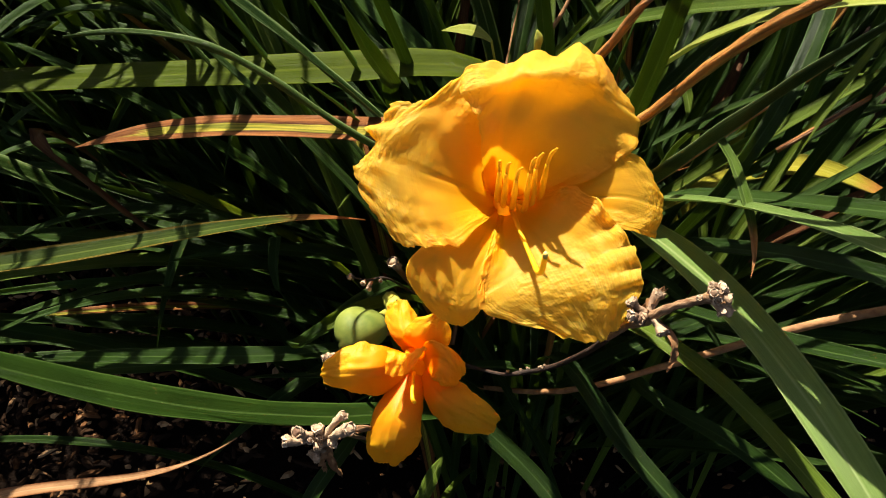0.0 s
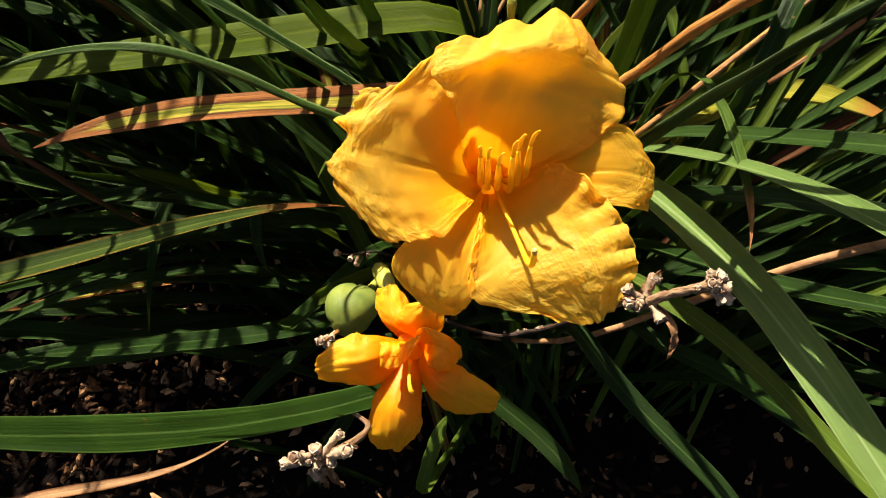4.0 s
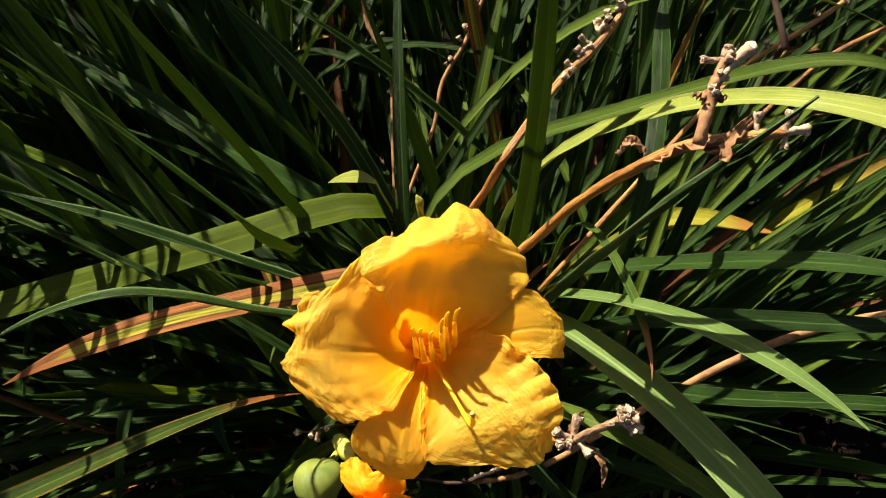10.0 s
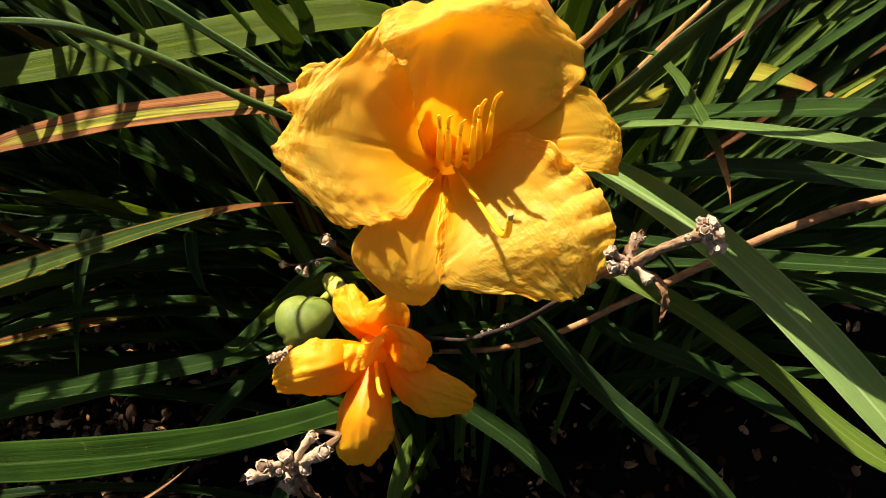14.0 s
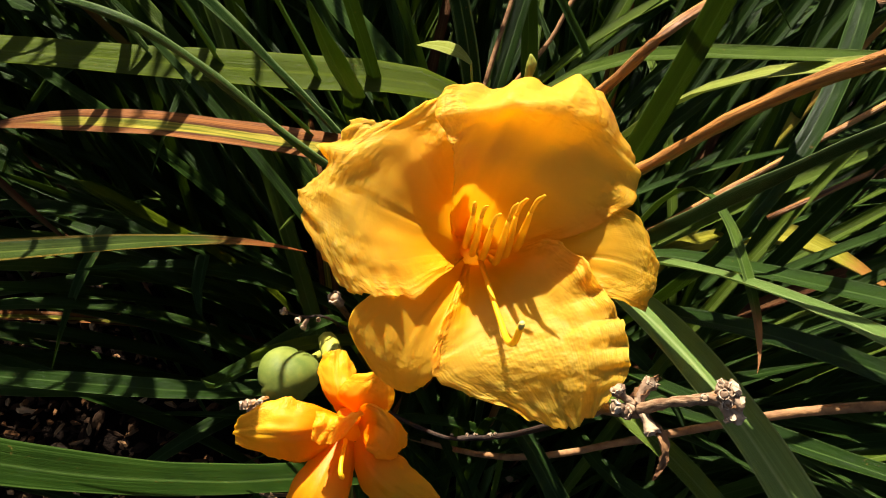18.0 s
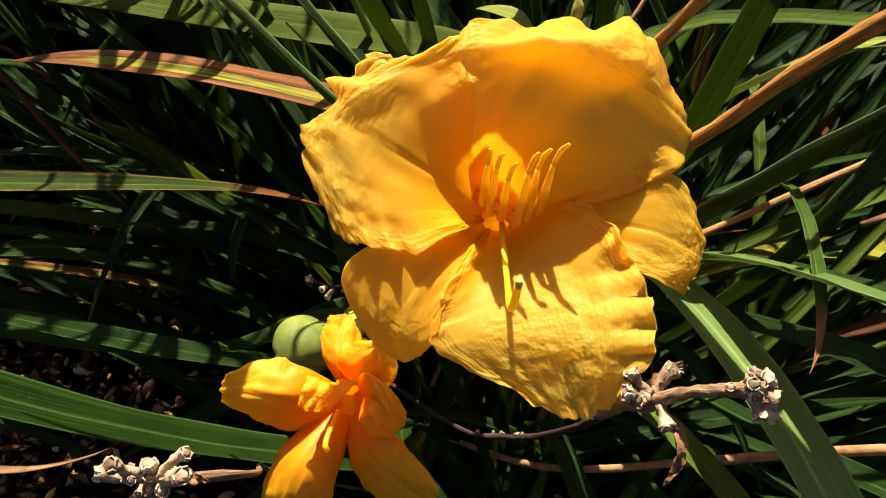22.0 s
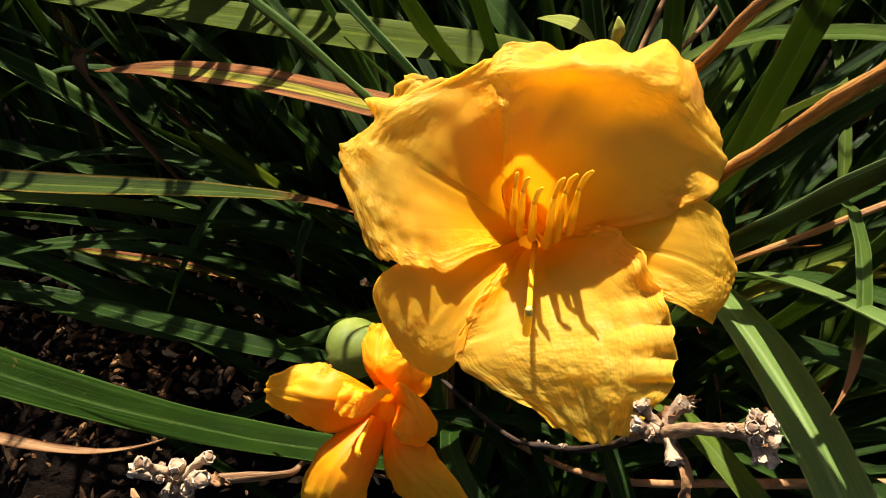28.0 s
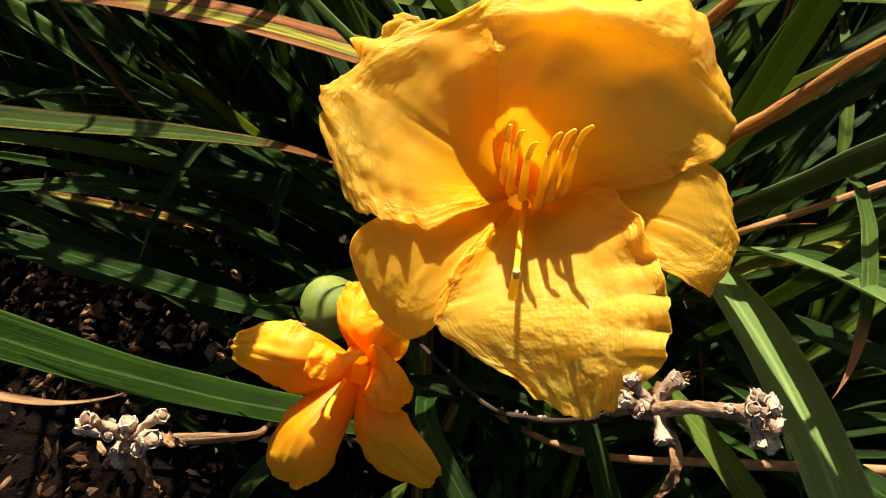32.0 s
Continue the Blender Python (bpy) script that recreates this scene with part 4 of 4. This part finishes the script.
leaf(clump, ((0.0836, 0.2205, 0.2510), (0.1092, 0.1577, 0.2813), (0.1146, 0.0956, 0.2934), (0.1283, 0.0476, 0.2865)), 16, LEAF_SUNLIT, (0.072, 0.251, 0.0), "broad folded green leaf dappled by shadow", fold=0.32, taper=0.4, rise=0.5, seed=5)
leaf(clump, ((0.0891, 0.2280, 0.2601), (0.0982, 0.1899, 0.3039), (0.1147, 0.1340, 0.3480), (0.1077, 0.0812, 0.3797)), 9, LEAF_SUNLIT, (0.071, 0.247, 0.0), "arching green leaf in a sunlit tone", seed=6)
leaf(clump, ((0.0722, 0.1902, 0.3087), (0.0896, 0.1781, 0.3464), (0.0871, 0.1532, 0.3851), (0.1167, 0.14, 0.4281)), 9, LEAF_SHEEN, (0.059, 0.25, 0.0), "narrow folded leaf with a bluish sheen painted on its edges", fold=0.6, seed=7)
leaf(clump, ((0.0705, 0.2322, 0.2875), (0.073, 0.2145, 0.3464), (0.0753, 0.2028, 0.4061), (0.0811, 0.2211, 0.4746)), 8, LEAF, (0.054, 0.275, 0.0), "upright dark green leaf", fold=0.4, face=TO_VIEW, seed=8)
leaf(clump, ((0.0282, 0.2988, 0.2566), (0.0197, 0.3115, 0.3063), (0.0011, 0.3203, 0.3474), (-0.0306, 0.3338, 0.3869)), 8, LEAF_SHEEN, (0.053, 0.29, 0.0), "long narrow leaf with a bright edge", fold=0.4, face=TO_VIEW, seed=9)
leaf(clump, ((0.1665, 0.2864, 0.222), (0.1889, 0.2866, 0.2286), (0.2059, 0.2759, 0.2213), (0.2299, 0.2638, 0.2177)), 14, LEAF_YELLOW, (0.081, 0.302, 0.0), "yellow leaf turning orange at its edge", seed=10)
leaf(clump, ((0.1325, 0.178, 0.2322), (0.1545, 0.1554, 0.2486), (0.1797, 0.1378, 0.2695), (0.2098, 0.1122, 0.2845)), 10, LEAF, (0.118, 0.295, 0.0), "", seed=11)
leaf(clump, ((0.1309, 0.242, 0.3428), (0.1586, 0.2207, 0.364), (0.1799, 0.1909, 0.3762), (0.1995, 0.1494, 0.3749)), 14, LEAF_LIME, (0.089, 0.297, 0.0), "broad pale yellow-green leaf", point=0.15, seed=12)
leaf(clump, ((0.0955, 0.2562, 0.3336), (0.18, 0.2466, 0.3471), (0.2366, 0.2498, 0.3635), (0.2581, 0.2167, 0.3193)), 9, LEAF_PALE, (0.059, 0.273, 0.0), "", seed=13)
leaf(clump, ((0.1365, 0.2458, 0.3139), (0.154, 0.2733, 0.3255), (0.1633, 0.3033, 0.3343), (0.1774, 0.3297, 0.3433)), 8, LEAF, (0.098, 0.3, 0.0), "", face=TO_VIEW, seed=14)
leaf(clump, ((0.1314, 0.2535, 0.2363), (0.1743, 0.2197, 0.2631), (0.2059, 0.1876, 0.2943), (0.2277, 0.1416, 0.307)), 11, LEAF, (0.089, 0.289, 0.0), "", seed=15)
leaf(clump, ((0.1268, 0.203, 0.2567), (0.1659, 0.1903, 0.2641), (0.2039, 0.1677, 0.2614), (0.249, 0.1567, 0.2661)), 10, LEAF, (0.089, 0.298, 0.0), "", seed=16)
leaf(clump, ((0.0704, 0.1768, 0.1791), (0.0968, 0.127, 0.1669), (0.1335, 0.1087, 0.1758), (0.1128, 0.0756, 0.1628)), 9, LEAF, (0.055, 0.229, 0.0), "", seed=17)
leaf(clump, ((0.0198, 0.1551, 0.1932), (0.0354, 0.1425, 0.1873), (0.0487, 0.1309, 0.1816), (0.0541, 0.1172, 0.174)), 8, LEAF, (0.049, 0.229, 0.0), "", seed=18)
leaf(clump, ((0.0974, 0.1676, 0.2323), (0.1365, 0.1226, 0.2344), (0.1363, 0.0854, 0.2273), (0.1656, 0.074, 0.2457)), 9, LEAF_PALE, (0.072, 0.228, 0.0), "", seed=19)
leaf(clump, ((0.1228, 0.1883, 0.143), (0.1472, 0.1742, 0.1418), (0.1671, 0.1575, 0.1385), (0.1828, 0.1349, 0.1316)), 10, LEAF, (0.12, 0.314, 0.0), "", seed=20)
leaf(clump, ((-0.1755, 0.1252, 0.1988), (-0.1391, 0.1288, 0.2079), (-0.1055, 0.1218, 0.2146), (-0.0763, 0.1336, 0.2323)), 5.5, LEAF_TAN, (-0.36, 0.2, 0.0), "dry pinkish tan leaf with a thin shrivelled tip", point=0.8, seed=21)
leaf(clump, ((-0.0237, 0.3422, 0.2663), (-0.0646, 0.3703, 0.2879), (-0.1012, 0.4019, 0.3131), (-0.1425, 0.4299, 0.335)), 14, LEAF, (0.019, 0.318, 0.0), "broad leaf with a pale underside edge", seed=22)
leaf(clump, ((-0.0312, 0.2625, 0.2796), (-0.0466, 0.2461, 0.3135), (-0.0666, 0.2381, 0.348), (-0.1036, 0.2356, 0.38)), 9, LEAF_SHEEN, (0.029, 0.285, 0.0), "", fold=0.4, seed=23)
leaf(clump, ((-0.0226, 0.2735, 0.2826), (-0.0187, 0.2516, 0.3023), (-0.0228, 0.2296, 0.3232), (-0.033, 0.2233, 0.3582)), 8, LEAF, (0.036, 0.285, 0.0), "", fold=0.4, face=TO_VIEW, seed=24)
leaf(clump, ((-0.0801, 0.2142, 0.1617), (-0.1268, 0.2063, 0.1664), (-0.1736, 0.2007, 0.1661), (-0.2209, 0.2029, 0.1668)), 8, LEAF, (-0.017, 0.297, 0.0), "", seed=25)
leaf(clump, ((-0.0828, 0.1996, 0.1841), (-0.1191, 0.1987, 0.1843), (-0.1553, 0.1984, 0.1849), (-0.1915, 0.198, 0.1857)), 9, LEAF, (-0.038, 0.294, 0.0), "", seed=26)
leaf(clump, ((-0.0821, 0.2535, 0.2066), (-0.0817, 0.2574, 0.2082), (-0.0941, 0.2459, 0.2199), (-0.1221, 0.2442, 0.2534)), 9, LEAF, (-0.015, 0.304, 0.0), "", seed=27)
leaf(clump, ((-0.0492, 0.215, 0.1927), (-0.0652, 0.1935, 0.1971), (-0.0701, 0.1862, 0.2104), (-0.0605, 0.1824, 0.2208)), 8, LEAF, (-0.02, 0.29, 0.0), "", fold=0.5, seed=28)
leaf(clump, ((-0.0577, 0.1726, 0.1192), (-0.0746, 0.154, 0.1089), (-0.0709, 0.1445, 0.1036), (-0.067, 0.1592, 0.1138)), 8, LEAF, (-0.03, 0.294, 0.0), "", seed=29)
leaf(clump, ((-0.012, 0.1508, 0.122), (-0.0085, 0.1579, 0.127), (-0.0045, 0.1648, 0.132), (-0.0, 0.1715, 0.1368)), 7, LEAF_PALE, (0.021, 0.22, 0.0), "", seed=30)
leaf(clump, ((-0.1644, 0.2539, 0.247), (-0.1309, 0.251, 0.1894), (-0.1395, 0.2787, 0.1619), (-0.1822, 0.3118, 0.1561)), 8, LEAF_DRY, (-0.16, 0.36, 0.0), "dead brown leaf bent down among the green ones", seed=31)
leaf(clump, ((0.1067, 0.2117, 0.2984), (0.1045, 0.188, 0.304), (0.100, 0.160, 0.312), (0.0885, 0.139, 0.3215)), 4.2, LEAF_STRING, (0.090, 0.271, 0.0), "thin leaf with a shrivelled stringy tip", point=0.62, fold=0.5, seed=32)
leaf(clump, ((-0.0440, 0.2070, 0.2070), (-0.0530, 0.2075, 0.2000), (-0.0610, 0.2095, 0.1890), (-0.0706, 0.2121, 0.1760)), 6.5, LEAF_MID, (-0.005, 0.262, 0.0), "short pointed leaf beside the pod", fold=0.5, point=0.6, seed=33)


# leaves slanting up to the left behind the straw-edged one
leaf(clump, ((-0.0780, 0.2650, 0.1920), (-0.0950, 0.2590, 0.2160), (-0.1100, 0.2510, 0.2360), (-0.1240, 0.2440, 0.2550)), 8.5, LEAF_MID, (-0.035, 0.290, 0.0), "narrow bright green leaf slanting upward", fold=0.3, point=0.12, seed=41)
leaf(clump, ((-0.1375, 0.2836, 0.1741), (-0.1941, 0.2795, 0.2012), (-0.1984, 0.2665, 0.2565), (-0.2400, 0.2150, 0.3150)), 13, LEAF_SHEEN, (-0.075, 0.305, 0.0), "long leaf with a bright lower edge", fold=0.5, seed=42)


# leaves over the brown-edged one, whose shadows stripe it
leaf(clump, ((-0.028, 0.296, 0.250), (-0.045, 0.291, 0.295), (-0.062, 0.286, 0.335), (-0.098, 0.276, 0.415)), 7, LEAF, (0.010, 0.305, 0.0), "", fold=0.4, seed=34)
leaf(clump, ((-0.060, 0.300, 0.230), (-0.080, 0.292, 0.290), (-0.102, 0.284, 0.341), (-0.142, 0.268, 0.420)), 9, LEAF, (-0.010, 0.315, 0.0), "", fold=0.4, seed=35)
leaf(clump, ((-0.082, 0.302, 0.220), (-0.105, 0.290, 0.290), (-0.129, 0.278, 0.343), (-0.160, 0.250, 0.405)), 6, LEAF_SHEEN, (-0.020, 0.320, 0.0), "", fold=0.5, seed=36)
leaf(clump, ((-0.012, 0.300, 0.260), (-0.025, 0.296, 0.310), (-0.040, 0.290, 0.350), (-0.062, 0.280, 0.430)), 6, LEAF, (0.018, 0.300, 0.0), "", fold=0.4, face=TO_VIEW, seed=37)


def wild_leaf(rng, crown, spread, length, heading=None, leans=(0.15, 1.25)):
    """A leaf of the thicket: rises from its crown, leans out nearly straight and bends over near its tip."""
    az = rng.uniform(0, 2 * math.pi) if heading is None else rng.gauss(heading, 0.55)
    away = Vector((math.cos(az), math.sin(az), 0))
    root = Vector((crown[0] + rng.gauss(0, spread), crown[1] + rng.gauss(0, spread), -0.004))
    size = length * rng.uniform(0.7, 1.15)
    lean = rng.uniform(*leans)
    a = root + (Vector((0, 0, 1)) + away * lean * 0.5).normalized() * size * 0.34
    b = a + (Vector((0, 0, 1)) + away * lean * 1.1).normalized() * size * 0.36
    c = b + (Vector((0, 0, rng.uniform(-0.5, 0.9))) + away * lean * 1.2).normalized() * size * 0.34
    return [bezier((root, a, b, c), k / 26) for k in range(27)]


def clear_of_bloom(line):
    """The thicket stays behind and beside the open bloom and its dry stalks."""
    for p in line:
        d = p - BLOOM
        near = -0.07 < p.x < 0.12
        if p.x < -0.14 and p.z > 0.34:
            continue
        if p.z > 0.04 and (d.dot(FACE) > (-0.055 if near else -0.045) or (near and d.dot(UP) < -0.02 and d.dot(FACE) > -0.12)):
            return False
    return True


FOLDED = Vector((0.115, 0.120, 0.288))


def shades_blooms(line):
    """True where a leaf would stand between the sun and the two blooms or the folded leaf beside them."""
    for p in line:
        for centre, reach in ((BLOOM, 0.062), (WILTED, 0.035), (FOLDED, 0.030), (FOLDED + Vector((0.010, -0.045, 0.004)), 0.020)):
            d = p - centre
            along = d.dot(SUN_TO)
            if along > 0.03 and (d - SUN_TO * along).length < reach:
                return True
    return False


def thicket(parent, crown, spread, length, count, seed, heading=None, leans=(0.15, 1.25)):
    rng = random.Random(seed)
    made = tries = 0
    while made < count and tries < count * 30:
        tries += 1
        line = wild_leaf(rng, crown, spread, length, heading, leans)
        if not clear_of_bloom(line) or shades_blooms(line):
            continue
        roll = rng.random()
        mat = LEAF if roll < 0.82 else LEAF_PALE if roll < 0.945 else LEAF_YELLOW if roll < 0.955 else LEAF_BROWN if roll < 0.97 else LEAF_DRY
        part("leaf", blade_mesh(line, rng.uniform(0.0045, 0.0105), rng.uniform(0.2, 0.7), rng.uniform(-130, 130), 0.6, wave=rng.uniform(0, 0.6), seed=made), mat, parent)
        made += 1


thicket(clump, (0.045, 0.29), 0.045, 0.40, 150, 11)
thicket(clump, (0.00, 0.30), 0.030, 0.36, 40, 12, math.pi * 0.97, (0.6, 1.6))
thicket(clump, (0.11, 0.27), 0.025, 0.42, 16, 14, 0.3, (0.1, 0.6))
thicket(clump, (0.15, 0.26), 0.030, 0.34, 34, 15, -0.35, (0.7, 1.5))
thicket(clump, (0.09, 0.29), 0.030, 0.36, 45, 13, 0.0, (0.5, 1.5))
for k, (x, y, spread, length, count, heading) in enumerate((
        (-0.10, 0.45, 0.05, 0.58, 140, 2.4), (0.18, 0.44, 0.05, 0.44, 150, 0.8), (0.03, 0.52, 0.06, 0.54, 160, 1.6), (-0.26, 0.55, 0.06, 0.50, 100, 2.6), (0.34, 0.38, 0.06, 0.40, 90, 0.3),
        (-0.38, 0.58, 0.07, 0.52, 120, 2.5), (-0.52, 0.34, 0.06, 0.38, 60, 3.0), (-0.36, 0.47, 0.05, 0.46, 90, 2.2), (-0.28, 0.74, 0.08, 0.44, 80, 2.2), (0.30, 0.74, 0.08, 0.44, 80, 0.9), (0.0, 0.90, 0.09, 0.46, 80, 1.6), (-0.6, 0.7, 0.1, 0.42, 40, 2.5), (0.65, 0.7, 0.1, 0.42, 40, 0.6))):
    other = thing("daylily_clump", Matrix.Identity(4), "neighbouring clump of green daylily leaves with some dried brown ones", "plant", "clumps behind the bloom")
    thicket(other, (x, y), spread, length, count, 40 + k, heading, (0.06, 0.75))
# upright inner leaves of the clumps on the sunny side, added so their unseen tops cast shade
for k, (x, y, count) in enumerate(((-0.10, 0.43, 50), (-0.20, 0.52, 26), (-0.05, 0.48, 45))):
    inner = thing("daylily_clump", Matrix.Identity(4), "tall upright fan of green daylily leaves added to cast shade", "plant", "clumps behind the bloom")
    thicket(inner, (x, y), 0.045, 0.60, count, 80 + k, None, (0.02, 0.42))
# tall leaves, added with tops out of view, that keep the ground to the left of the bloom in the shade
for k, (x, y, length, count, heading) in enumerate(((-0.07, 0.35, 0.60, 22, 2.3), (-0.05, 0.38, 0.62, 26, 2.1))):
    tall = thing("daylily_clump", Matrix.Identity(4), "tall upright fan of green daylily leaves added to cast shade", "plant", "clumps behind the bloom")
    thicket(tall, (x, y), 0.035, length, count, 120 + k, heading, (0.08, 0.5))
for k, (x, y, count) in enumerate(((-0.09, 0.37, 7),)):
    tall = thing("daylily_clump", Matrix.Identity(4), "tall leaning fan of green daylily leaves added to cast shade", "plant", "clumps behind the bloom")
    thicket(tall, (x, y), 0.03, 0.54, count, 140 + k, -1.9, (0.12, 0.4))
# clumps added on the sun's side only to block light from the left soil
side = thing("daylily_clump", Matrix.Identity(4), "upright fan of green daylily leaves added to shade bare soil", "plant", "clumps behind the bloom")
thicket(side, (-0.42, 0.43), 0.03, 0.42, 24, 160, 2.2, (0.05, 0.45))
for k, (x, y, count, heading) in enumerate(((-0.46, 0.56, 34, -0.9), (-0.38, 0.60, 22, -1.4))):
    arching = thing("daylily_clump", Matrix.Identity(4), "clump of daylily leaves arching over bare soil, added to shade it", "plant", "clumps behind the bloom")
    thicket(arching, (x, y), 0.05, 0.54, count, 180 + k, heading, (0.15, 0.7))
